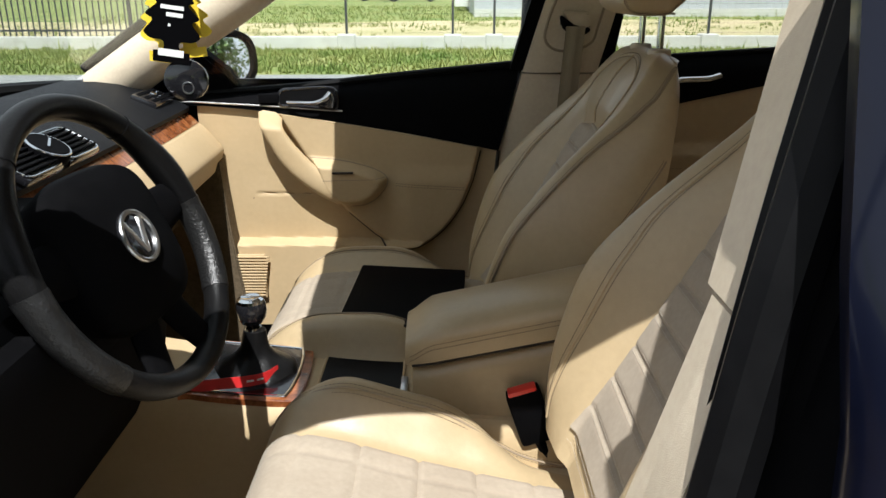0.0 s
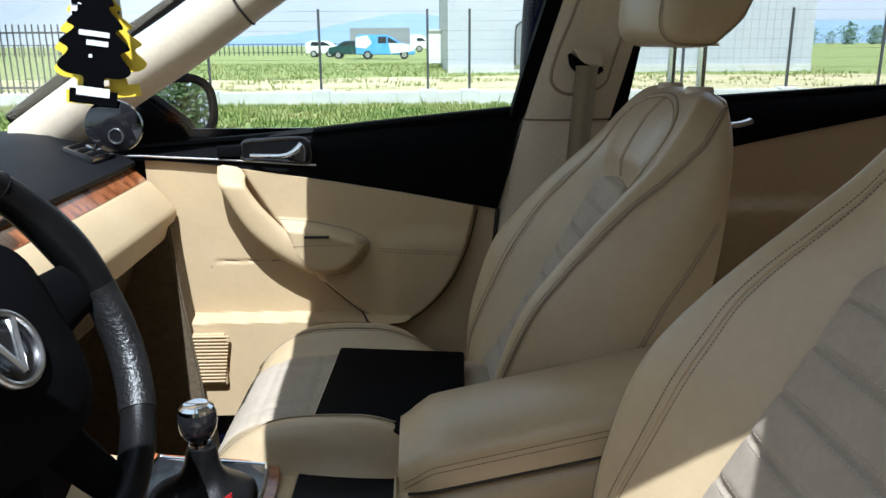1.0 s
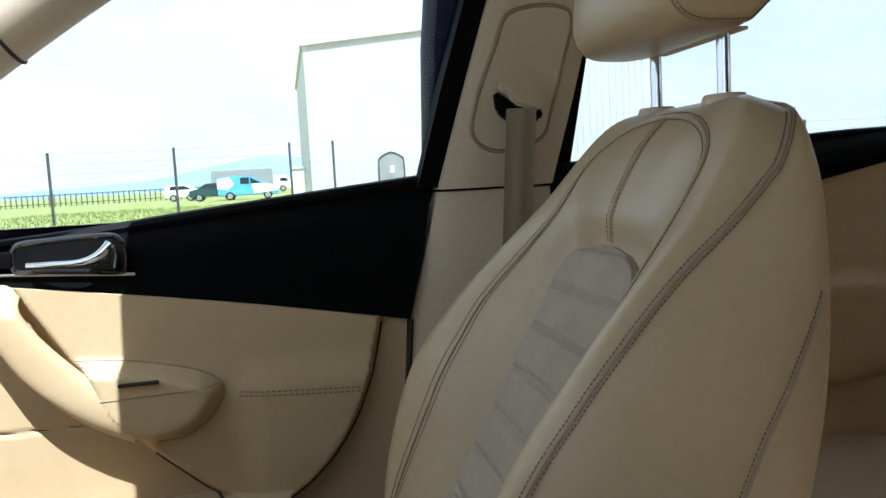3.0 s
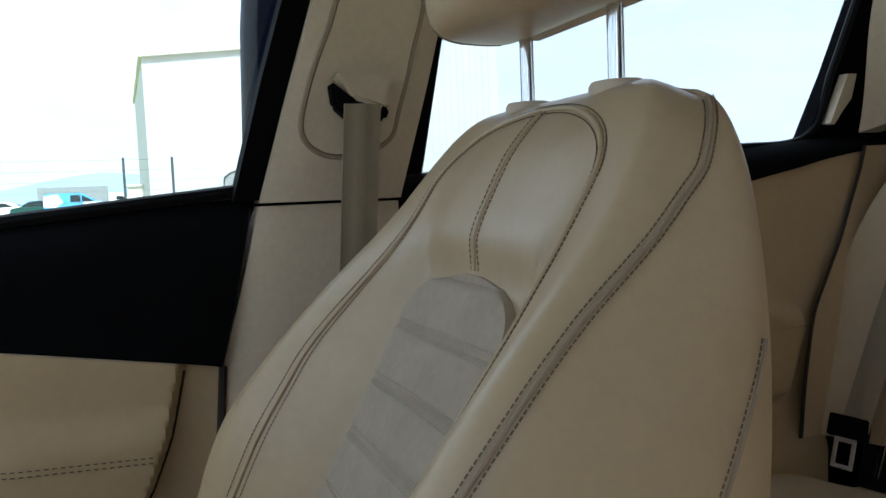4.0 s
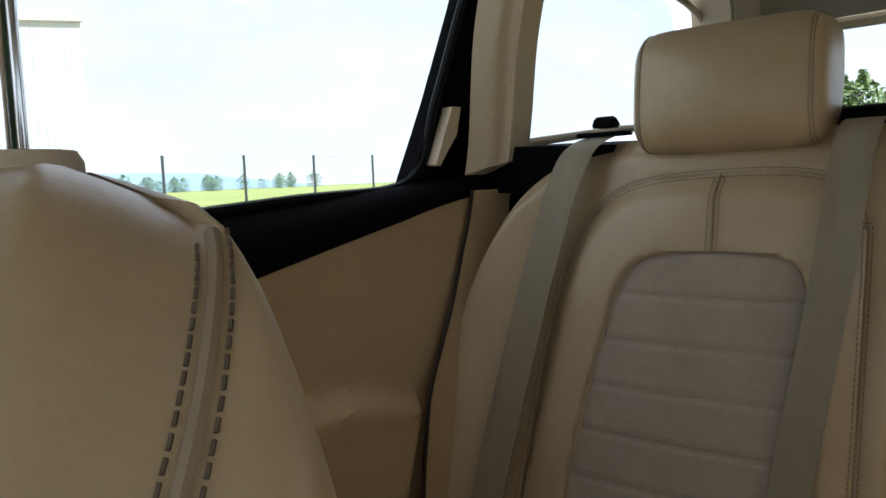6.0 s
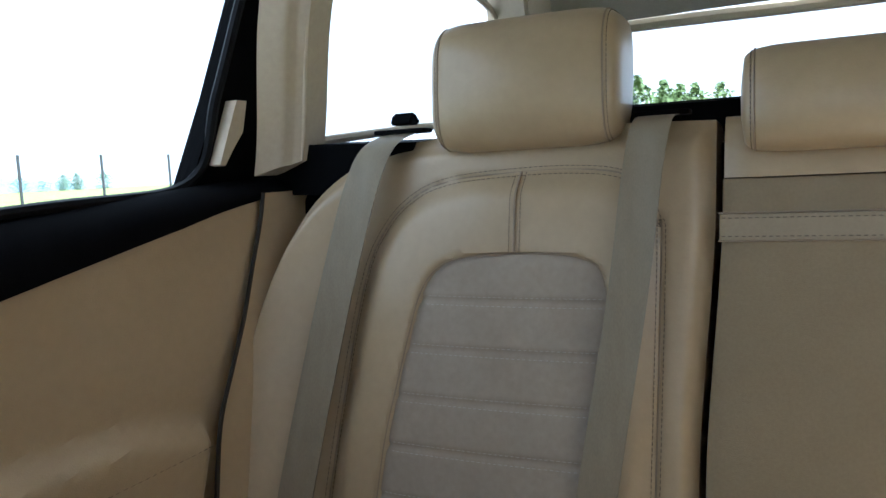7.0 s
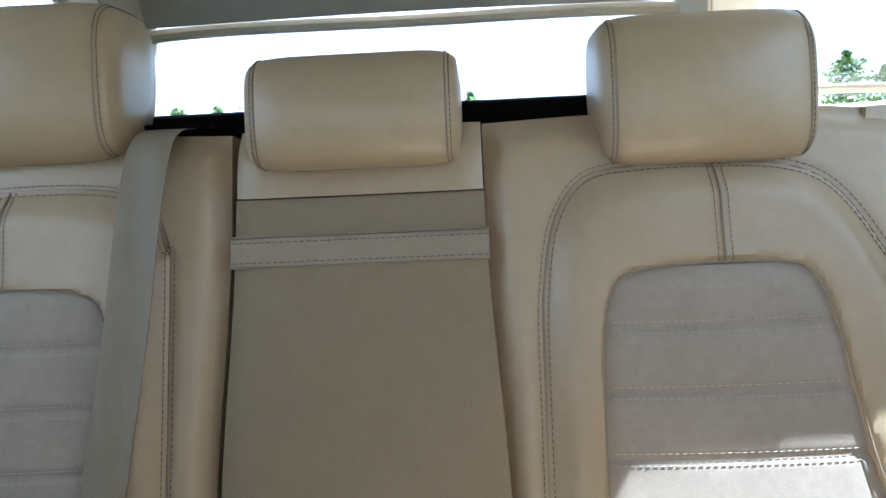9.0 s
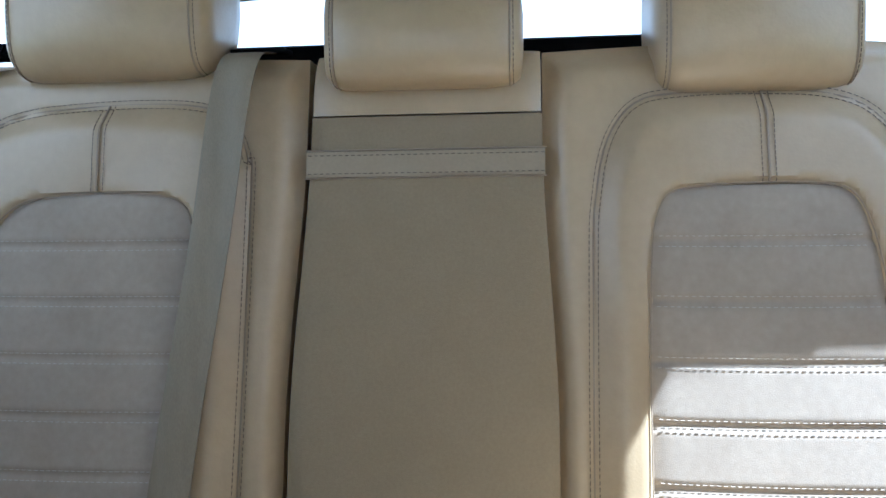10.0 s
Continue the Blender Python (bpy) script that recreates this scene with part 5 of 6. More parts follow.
def rim_arc(a0, a1, n, fat=0.0, name="rim", mat=WHEEL_LEATHER, lab="", closed=False):
    angs = frange(radians(a0), radians(a1), n)
    if closed:
        angs = angs[:-1]
    rows = []
    for a in angs:
        thumb = 0.004 * (math.exp(-((math.degrees(a) % 360 - 20) / 18) ** 2) + math.exp(-((math.degrees(a) % 360 - 160) / 18) ** 2))
        rr, rh = 0.0150 + fat + thumb, 0.0175 + fat + thumb
        rows.append([WM @ Vector(((R0 + rr * math.cos(b)) * math.cos(a), (R0 + rr * math.cos(b)) * math.sin(a), rh * math.sin(b))) for b in frange(0, math.tau, 16)[:-1]])
    if closed:
        rows.append(rows[0])
    return part(name, skin(rows, True, not closed), mat, wheel, lab)


GRIPM = material("perforated_grip_leather", (0.008, 0.008, 0.008), 0.36, (0.014, 0.014, 0.014), 30, 0.2, 0.6, 260, spec=0.5)
rim_arc(0, 360, 96, 0.0, "rim", WHEEL_LEATHER, "worn black leather rim", True)
for a0 in (-42, 178):
    rim_arc(a0, a0 + 44, 20, 0.0012, "rim_grip", GRIPM, "perforated leather grip")
for a in (48, 132):
    part("rim_joint", tube([WM @ Vector(((R0 + 0.0158 * math.cos(b)) * math.cos(radians(a)), (R0 + 0.0158 * math.cos(b)) * math.sin(radians(a)), 0.0183 * math.sin(b))) for b in frange(0, math.tau, 20)[:-1]], 0.0008, 5, True), RUBBER, wheel)
st = [wpt(a, R0 - 0.0155, 0.002) for a in frange(radians(20), radians(70), 40)]
part("rim_stitching", dashes(st, 0.004, 0.004, 0.0008), RUBBER, wheel)


def hub_ring(r, h, e=0.62, sx=1.0, sy=0.92, dy=0.0):
    out = []
    for i in range(48):
        c, s = math.cos(math.tau * i / 48), math.sin(math.tau * i / 48)
        out.append(WM @ Vector((math.copysign(abs(c) ** e, c) * r * sx * (1.0 if s < 0 else 1.0 + 0.10 * s), math.copysign(abs(s) ** e, s) * r * sy + dy, h)))
    return out


part("airbag_cover", skin([hub_ring(0.096, -0.045), hub_ring(0.106, -0.010), hub_ring(0.100, 0.004), hub_ring(0.080, 0.015), hub_ring(0.046, 0.020), hub_ring(0.015, 0.021)], True, True), BLACK, wheel, "smooth black airbag cover")
for a, wd in ((6, 0.036), (174, 0.036), (250, 0.030), (290, 0.030)):
    r = radians(a)
    t = Vector((-math.sin(r), math.cos(r), 0))
    d = Vector((math.cos(r), math.sin(r), 0))
    rows = []
    for k, q in enumerate(frange(0.06, R0 - 0.006, 8)):
        w_ = wd * (1.1 - 0.5 * math.sin(math.pi * k / 8)) if a in (8, 172) else wd * (1 - 0.3 * k / 8)
        hh = -0.006 - 0.004 * math.sin(math.pi * k / 8)
        rows.append([WM @ (d * q + t * w_ * math.cos(b) + Vector((0, 0, hh + 0.010 * math.sin(b)))) for b in frange(0, math.tau, 14)[:-1]])
    part("spoke", skin(rows, True, True), BLACK, wheel, "black spoke")
badge = part("badge", skin([[WM @ Vector((r * math.cos(a), r * math.sin(a) + 0.002, h)) for a in frange(0, math.tau, 40)[:-1]] for r, h in ((0.033, 0.016), (0.033, 0.0225), (0.031, 0.024), (0.012, 0.0245))], True, True), GLOSS, wheel, "round dark badge plate")
part("badge_ring", tube([WM @ Vector((0.030 * math.cos(a), 0.030 * math.sin(a) + 0.002, 0.0245)) for a in frange(0, math.tau, 40)[:-1]], 0.0030, 8, True), SATIN, badge, "silver ring")
for p, q in (((-0.018, 0.021), (0.0, -0.020)), ((0.018, 0.021), (0.0, -0.020))):
    part("badge_bar", tube([WM @ Vector((p[0], p[1] + 0.002, 0.0250)), WM @ Vector((q[0], q[1] + 0.002, 0.0250))], 0.0028, 6), SATIN, badge, "silver bar")
part("column", tube([WM @ Vector((0, 0, -0.03)), WM @ Vector((0, 0, -0.24))], 0.045, 16), BLACK, wheel, "black steering column")
part("column_shroud", box((0.20, 0.13, 0.12), m=Matrix.Translation(WM @ Vector((0, -0.02, -0.14))) @ pose(0, 0, 0, 0, 25, 0), bevel=0.03), BLACK, wheel, "black column shroud")
for sgn in (-1, 1):
    part("stalk", tube(spline([WM @ Vector((0.03 * sgn, 0.0, -0.05)), WM @ Vector((0.10 * sgn, 0.01, -0.045)), WM @ Vector((0.15 * sgn, 0.02, -0.04))], 10), 0.007, 8), BLACK, wheel, "black control stalk")

# ---- centre console ----
cons = thing("centre_console", "beige centre console with dark tray and burl wood edge", "console")


def con_top(x):
    return smooth_table([(-0.80, 0.565), (-0.60, 0.534), (-0.45, 0.520), (-0.25, 0.507), (-0.05, 0.495), (0.15, 0.49)], x)


part("console_body", skin([[(x, -0.112 - 0.01 * (z < 0.4), z) for z in (0.25,)] + [(x, -0.118, con_top(x) - 0.05), (x, -0.112, con_top(x) - 0.012), (x, -0.100, con_top(x)), (x, 0.100, con_top(x)), (x, 0.112, con_top(x) - 0.012), (x, 0.118, con_top(x) - 0.05), (x, 0.122, 0.25)] for x in frange(-0.86, 0.14, 30)], True, True), CREAM, cons, "beige plastic console body")
part("side_joint", tube([(x, -0.1195, 0.335 + 0.02 * math.sin(x * 4)) for x in frange(-0.84, 0.0, 20)], 0.0025, 6), SEAM, cons)
tray = [(p.x, p.y) for p in spline([(-0.405, -0.080, 0), (-0.395, -0.088, 0), (-0.27, -0.088, 0), (-0.262, -0.080, 0), (-0.262, 0.080, 0), (-0.27, 0.088, 0), (-0.395, 0.088, 0), (-0.405, 0.080, 0)], 64, True)]
part("tray", prism(tray, lambda p: con_top(p[0]) - 0.0005, lambda p: con_top(p[0]) + 0.0035, "z"), RUBBER, cons, "dark open tray", False)
part("tray_lip", tube([(x, y, con_top(x) + 0.003) for x, y in tray], 0.0030, 6, True), CREAM, cons)
part("tray_latch", box((0.012, 0.055, 0.014), (-0.258, -0.02, con_top(-0.258) + 0.006), 0.003), SATIN, cons, "grey latch")
for k in range(5):
    part("shutter_slat", box((0.007, 0.165, 0.004), (-0.244 + 0.009 * k, 0, con_top(-0.24) + 0.004), 0.0012, 1), CREAM, cons, "beige roller slat")
sur = [(p.x, p.y) for p in spline([(-0.62, -0.090, 0), (-0.60, -0.100, 0), (-0.455, -0.100, 0), (-0.432, -0.085, 0), (-0.425, 0.0, 0), (-0.432, 0.085, 0), (-0.455, 0.100, 0), (-0.60, 0.100, 0), (-0.62, 0.090, 0)], 72, True)]
part("wood_surround", prism(sur, lambda p: con_top(p[0]) - 0.0005, lambda p: con_top(p[0]) + 0.010, "z", bevel=0.003), WOOD, cons, "burl wood gear surround")
ins_ = [(-0.535 + (x + 0.535) * 0.84, y * 0.88) for x, y in sur]
part("gear_plate", prism(ins_, lambda p: con_top(p[0]) + 0.006, lambda p: con_top(p[0]) + 0.0125, "z"), GLOSS, cons, "black gear plate", False)
part("plate_rim", tube([(x, y, con_top(x) + 0.0125) for x, y in ins_], 0.0026, 6, True), CHROME, cons, "chrome plate rim")
gear = thing("gear_lever", "black gear lever with silver-topped round knob", "gear lever")
part("gaiter", skin([[(-0.522 + 0.001 * k - r * math.cos(a) * 1.15, 0.002 + r * (1.0 + (0.10 if k < 5 else 0.03) * math.sin(5 * a + 0.7 * k)) * math.sin(a), z) for a in frange(0, math.tau, 36)[:-1]] for k, (r, z) in enumerate(((0.066, 0.532), (0.064, 0.540), (0.054, 0.549), (0.042, 0.557), (0.031, 0.566), (0.023, 0.578), (0.0195, 0.592), (0.018, 0.604), (0.0165, 0.612)))], True, True), WHEEL_LEATHER, gear, "black leather gaiter")
part("lever_rod", tube([(-0.517, 0.002, 0.600), (-0.517, 0.002, 0.628)], 0.0125, 14), GLOSS, gear, "dark lever rod")
part("rod_collar", tube([(-0.517, 0.002, 0.611), (-0.517, 0.002, 0.618)], 0.0140, 16), CHROME, gear, "chrome collar")
part("knob", skin([[(-0.517 + r * math.cos(a), 0.002 + r * math.sin(a), 0.622 + h) for a in frange(0, math.tau, 28)[:-1]] for r, h in ((0.012, 0.0), (0.019, 0.005), (0.0240, 0.015), (0.0258, 0.026), (0.0250, 0.038), (0.021, 0.046), (0.014, 0.049))], True, True), GLOSS, gear, "round black knob")
part("knob_cap", skin([[(-0.517 + r * math.cos(a), 0.002 + r * math.sin(a), 0.622 + h) for a in frange(0, math.tau, 28)[:-1]] for r, h in ((0.0235, 0.0420), (0.0222, 0.0470), (0.0165, 0.0505), (0.0150, 0.0495))], True, True), CHROME, gear, "polished silver cap ring")
rib = thing("ribbon", "red lanyard ribbon lying round the gear lever", "lanyard")
rl = spline([(-0.67, -0.12, 0.625), (-0.63, -0.108, 0.565), (-0.59, -0.098, 0.548), (-0.555, -0.086, 0.545), (-0.52, -0.075, 0.543), (-0.49, -0.058, 0.541), (-0.472, -0.03, 0.541)], 40)
part("strap", shell(lambda u, v: (lambda p: (p.x, p.y + 0.003 * u, p.z + 0.018 * u))(rl[round(v * (len(rl) - 1))]), frange(0, 1, 3), frange(0, 1, len(rl) - 1), (0, 0.0015, 0)), RED_CLOTH, rib, "red woven strap")
for k, (a, b) in enumerate(((0.62, 0.68), (0.70, 0.76))):
    i0, i1 = round(a * 40), round(b * 40)
    part("print_bar", tube([rl[min(i0, len(rl) - 1)] + Vector((0, -0.001, 0.010)), rl[min(i1, len(rl) - 1)] + Vector((0, -0.001, 0.010))], 0.0018, 4), WHITE, rib, "white print")
# armrest
arm = thing("armrest_box", "cream leather centre armrest box with stitched lid", "armrest")


def arm_row(x, k0, top):
    w = 0.088 if x > -0.20 else 0.088 * (1 - 0.10 * ((-0.20 - x) / 0.045) ** 2)
    zt, zb = top(x)
    e = 0.028
    return [(x, -w, zb), (x, -w, zt - e), (x, -w + 0.006, zt - e * 0.45), (x, -w + 0.018, zt - 0.006), (x, -w + 0.04, zt), (x, 0, zt + 0.003), (x, w - 0.04, zt), (x, w - 0.018, zt - 0.006), (x, w - 0.006, zt - e * 0.45), (x, w, zt - e), (x, w, zb)]


def lid_z(x):
    f = sstep(-0.252, -0.205, x)
    return 0.622 + 0.018 * f + 0.2185 * (x + 0.22) + 0.012, 0.588 + 0.21 * (x + 0.24)


part("lid", skin([arm_row(x, 0, lid_z) for x in [-0.252, -0.248, -0.240, -0.228, -0.21] + frange(-0.19, 0.10, 24)], True, True), LEATHER, arm, "cream leather lid")
part("bin", skin([arm_row(x, 0, lambda x: (0.584 + 0.21 * (x + 0.24), 0.42)) for x in [-0.240, -0.234] + frange(-0.22, 0.10, 16)], True, True), LEATHER, arm, "cream armrest box")
for o in (0.0, 0.008):
    part("lid_stitching", dashes([Vector((x, -0.0886 + (0 if x > -0.2 else 0.0088 * ((-0.2 - x) / 0.045) ** 2), lid_z(x)[0] - 0.029 - o)) for x in frange(-0.244, 0.08, 50)], 0.0032, 0.0014, 0.00055), THREAD, arm)
part("lid_gap", tube([(x, -0.0875 + (0 if x > -0.2 else 0.0088 * ((-0.2 - x) / 0.045) ** 2), lid_z(x)[1] - 0.002) for x in frange(-0.240, 0.08, 40)], 0.0022, 6), LINE, arm)
# buckle
buck = thing("belt_buckle", "black belt buckle with red release button", "belt buckle")
BM = Matrix.Translation((-0.056, -0.118, 0.536)) @ pose(0, 0, 0, 4, -18, 0)
part("buckle_body", box((0.056, 0.028, 0.100), m=BM @ Matrix.Translation((0, 0, -0.02)), bevel=0.007), BLACK, buck, "black buckle body")
part("release_button", box((0.046, 0.020, 0.016), m=BM @ Matrix.Translation((0, -0.002, 0.0275)), bevel=0.003), RED, buck, "red release button")
part("buckle_stalk", tube([BM @ Vector((0, 0, -0.06)), BM @ Vector((0.01, 0.005, -0.16))], 0.010, 8), BLACK, buck, "black stalk")
TG = Matrix.Translation((0.788, 0.632, 0.545)) @ pose(0, 0, 0, 0, 20, 12)
part("tongue_grip", box((0.014, 0.055, 0.036), m=TG @ Matrix.Translation((0, 0, 0.03)), bevel=0.004), BLACK, outer_belt, "black tongue grip")
for y, z, sy, sz in ((-0.012, -0.012, 0.006, 0.048), (0.012, -0.012, 0.006, 0.048), (0, -0.033, 0.030, 0.007), (0, 0.009, 0.030, 0.008)):
    part("tongue_bar", box((0.003, sy, sz), m=TG @ Matrix.Translation((-0.004, y, z)), bevel=0.001, seg=1), SATIN, outer_belt, "steel bar")
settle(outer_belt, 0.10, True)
# black folder on the passenger cushion
fold = thing("document_folder", "black flat document folder lying on the passenger seat", "folder")
FM = Matrix.Translation((-0.268, 0.275, 0.552)) @ pose(0, 0, 0, 0, 2, -3)
part("cover", box((0.235, 0.320, 0.030), m=FM, bevel=0.006), CARD_BLACK, fold, "black cover")
part("page_block", box((0.006, 0.24, 0.016), m=FM @ Matrix.Translation((-0.117, 0, 0)), bevel=0.001), PILLAR, fold, "pale page edge")

# ---- inside mirror and air freshener ----
im = thing("inside_mirror", "dark inside mirror on its short stalk", "car mirror")
part("mirror_body", box((0.035, 0.23, 0.065), (-0.56, 0.0, 1.285), 0.016, 3), BLACK, im, "black mirror body")
part("mirror_face", box((0.003, 0.20, 0.048), (-0.541, 0.0, 1.285), 0.001), MIRROR, im, "mirror glass")
part("stalk", tube([(-0.575, 0, 1.29), (-0.60, 0, 1.315), (-0.55, 0, 1.345)], 0.010), BLACK, im, "black stalk")
fr = thing("air_freshener", "black and yellow tree-shaped card air fresheners on a cord", "air freshener")


def tree_outline(s):
    pts = [(0.0, 0.075)]
    tiers = [(0.010, 0.060), (0.020, 0.045), (0.014, 0.040), (0.030, 0.022), (0.022, 0.016), (0.038, 0.0), (0.028, -0.008), (0.040, -0.025), (0.030, -0.034), (0.012, -0.036), (0.012, -0.050)]
    right = []
    for i, (x, z) in enumerate(tiers):
        right.append((x, z))
    out = spline([(0, 0, 0.075)] + [(x, 0, z) for x, z in right], 44)
    r = [(p.x, p.z) for p in out]
    base = [(0.026, -0.050), (0.026, -0.066)]
    half = r + base
    return [(x * s, z * s) for x, z in half] + [(-x * s, z * s) for x, z in reversed(half[1:])]


FR = Matrix.Translation((-0.620, 0.060, 1.122))


def tree_card(turn, off, mat, lab, s=1.0):
    b = prism(tree_outline(s), -0.0012, 0.0012)
    bmesh.ops.transform(b, matrix=FR @ Matrix.Translation(off) @ pose(0, 0, 0, *turn), verts=b.verts)
    return part("card", b, mat, fr, lab, False), FR @ Matrix.Translation(off) @ pose(0, 0, 0, *turn)


for sx, dx in ((1, -0.012),):
    c1, m1 = tree_card((0, 5, -8), (-0.017, 0.020, -0.002), YELLOW, "yellow tree card", 1.02)
    c3, m3 = tree_card((0, -4, 6), (0.020, 0.012, 0.002), YELLOW, "yellow tree card", 0.95)
    c2, m2 = tree_card((0, 8, 2), (0.004, 0.0, 0.004), CARD_BLACK, "black tree card", 1.10)
for k, (x, z, w) in enumerate(((0.0, 0.013, 0.036), (0.004, 0.002, 0.026))):
    part("print_bar", box((w, 0.001, 0.0062), m=m2 @ Matrix.Translation((x, -0.0018, z))), WHITE, c2, "pale print bar")
part("print_label", box((0.040, 0.001, 0.011), m=m2 @ Matrix.Translation((0.0, -0.0018, -0.057))), WHITE, c2, "white label strip")
part("print_dot", box((0.004, 0.001, 0.004), m=m2 @ Matrix.Translation((-0.004, -0.0018, -0.014))), WHITE, c2, "pale mark")
flag = part("checkered_card", prism([(p.x, p.z) for p in spline([(-0.032, 0, 0.03), (-0.028, 0, 0.062), (-0.012, 0, 0.088), (0, 0, 0.092), (0.012, 0, 0.088), (0.028, 0, 0.062), (0.032, 0, 0.03)], 24)], 0.018, 0.020), WHITE, fr, "white card with black checks", False)
flag.matrix_world = FR @ pose(0, 0, 0, 0, 4, 0)
for i in range(-4, 4):
    for j in range(6):
        cx_, cz_ = (i + 0.5) * 0.0072, 0.034 + (j + 0.5) * 0.0085
        if (i + j) % 2 == 0 and inside([(-0.032, 0.03), (-0.028, 0.062), (-0.012, 0.088), (0, 0.092), (0.012, 0.088), (0.028, 0.062), (0.032, 0.03)], cx_, cz_) > 0.003:
            q = part("check", box((0.0072, 0.001, 0.0085), (cx_, 0.0172, cz_)), CARD_BLACK, flag, "", False)
pouch = part("round_tag", skin([[FR @ Vector((0.012 + r * math.cos(a), 0.014 + h, -0.096 + r * 0.92 * math.sin(a))) for a in frange(0, math.tau, 36)[:-1]] for r, h in ((0.030, 0.004), (0.036, 0.0), (0.036, -0.006), (0.028, -0.010), (0.010, -0.011))], True, True), GLOSS, fr, "gloss black round tag")
part("tag_badge", tube([FR @ Vector((0.016 + 0.009 * math.cos(a), 0.0025, -0.108 + 0.009 * math.sin(a))) for a in frange(0, math.tau, 24)[:-1]], 0.0012, 6, True), SATIN, pouch, "small silver ring")
part("cord", tube([(-0.620, 0.060, 1.19), (-0.60, 0.05, 1.24), (-0.575, 0.03, 1.275)], 0.0009, 5), WHITE, fr, "thin white cord")
visor = thing("sun_visor", "folded-up beige sun visor", "sun visor", "sun visors")
part("visor_pad", box((0.14, 0.38, 0.016), m=Matrix.Translation((-0.385, 0.30, 1.352)) @ pose(0, 0, 0, 0, 16, 0), bevel=0.007), HEADLINER, visor, "beige padded visor")
copy_thing(visor, Matrix.Translation((0, -0.60, 0)))


# ---- outside: fences, hall, vehicles, trees ----
def post_fence(name, xs, y, h, label):
    f = thing(name, label, "fence")
    for x in xs:
        part("post", box((0.045, 0.045, h), (x, y, h / 2), 0.004, 1), GALV, f, "", False)
        part("post_footing", box((0.34, 0.30, 0.30), (x, y - 0.02, 0.13), 0.02, 1), CONCRETE, f, "concrete post footing", False)
    wires = bmesh.new()
    for k in range(9):
        tube([(xs[0], y, 0.30 + (h - 0.34) * k / 8), (xs[-1], y, 0.30 + (h - 0.34) * k / 8)], 0.0022, 4, bm=wires)
    part("wires", wires, GALV, f, "thin fence wires", False)
    return f


post_fence("mesh_fence", [-6.3, -4.23, -2.12, -0.07, 0.73, 2.78, 4.86, 6.93, 8.75, 10.75, 12.80, 14.85, 16.9, 18.95, 21.0, 23.05], 14.2, 1.76, "wire mesh fence on dark steel posts with concrete footings")
pal = thing("palisade_fence", "dark steel palisade fence on a white footing", "fence")
for k in range(110):
    o = part("bar", box((0.022, 0.022, 1.42), (-19 + 0.12 * k, 14.25, 0.80), 0, 1), GALV, pal, "", False) if k == 0 else None
    if o:
        bar0 = o
    else:
        b2 = new("bar", bar0.data)
        b2.parent = pal
        b2.location = (0.12 * k, 0, 0)
for z in (0.35, 1.36):
    part("rail", box((13.3, 0.035, 0.035), (-12.4, 14.25, z), 0, 1), GALV, pal, "steel rail", False)
far = thing("horizon_fence", "long dark fence at the far edge of the meadow", "fence")
for z in (0.30, 1.15):
    part("rail", box((120, 0.05, 0.07), (-66, 82, z), 0, 1), GALV, far, "long steel rail", False)
bars = bmesh.new()
for k in range(240):
    box((0.10, 0.05, 1.25), (-126 + 0.5 * k, 82, 0.62), 0, 1, bm=bars)
tagged(part("bars", bars, GALV, far, "dark upright bars", False), kind="stuff")

hall = thing("industrial_hall", "plain light grey metal-clad industrial hall", "building")
part("wall", prism([(0.88, 0), (15.3, 0), (15.3, 7.8), (0.88, 6.27)], 30, 44), CLADDING, hall, "pale grey cladding", False)
for k in range(47):
    part("cladding_rib", box((0.05, 0.03, 6.2 + 0.032 * k), (1.1 + 0.30 * k, 29.99, 3.1 + 0.016 * k), 0, 1), CLADDING, hall, "", False)
part("roof_edge", prism([(0.78, 6.22), (15.4, 7.77), (15.4, 7.95), (0.78, 6.40)], 29.85, 44.2), CONCRETE, hall, "pale roof edge", False)
part("base_strip", box((14.4, 0.1, 0.3), (8.09, 29.95, 0.15), 0, 1), CONCRETE, hall, "concrete plinth", False)
ap = spline([(3.50, 0, 0.30), (3.50, 0, 1.60), (3.62, 0, 1.86), (4.00, 0, 2.02), (4.38, 0, 1.86), (4.50, 0, 1.60), (4.50, 0, 0.30)], 30)
hatch = part("arched_hatch", prism([(p.x, p.z) for p in ap], 29.80, 29.98), TRAILER, hall, "grey arched hatch", False)
part("hatch_notice", box((0.16, 0.02, 0.30), (4.02, 29.78, 1.35)), WHITE, hatch, "white notice", False)
part("hatch_rim", tube([(p.x, 29.79, p.z) for p in ap], 0.03, 6), GALV, hatch, "dark rim")
shed = thing("white_cabin", "small white site cabin beside the hall", "cabin")
part("cabin_wall", box((1.1, 1.2, 1.5), (0.75, 38, 0.95), 0.03), WHITE, shed, "white cabin wall", False)
part("cabin_roof", box((1.25, 1.35, 0.10), (0.75, 38, 1.74), 0.02), CONCRETE, shed, "flat roof", False)


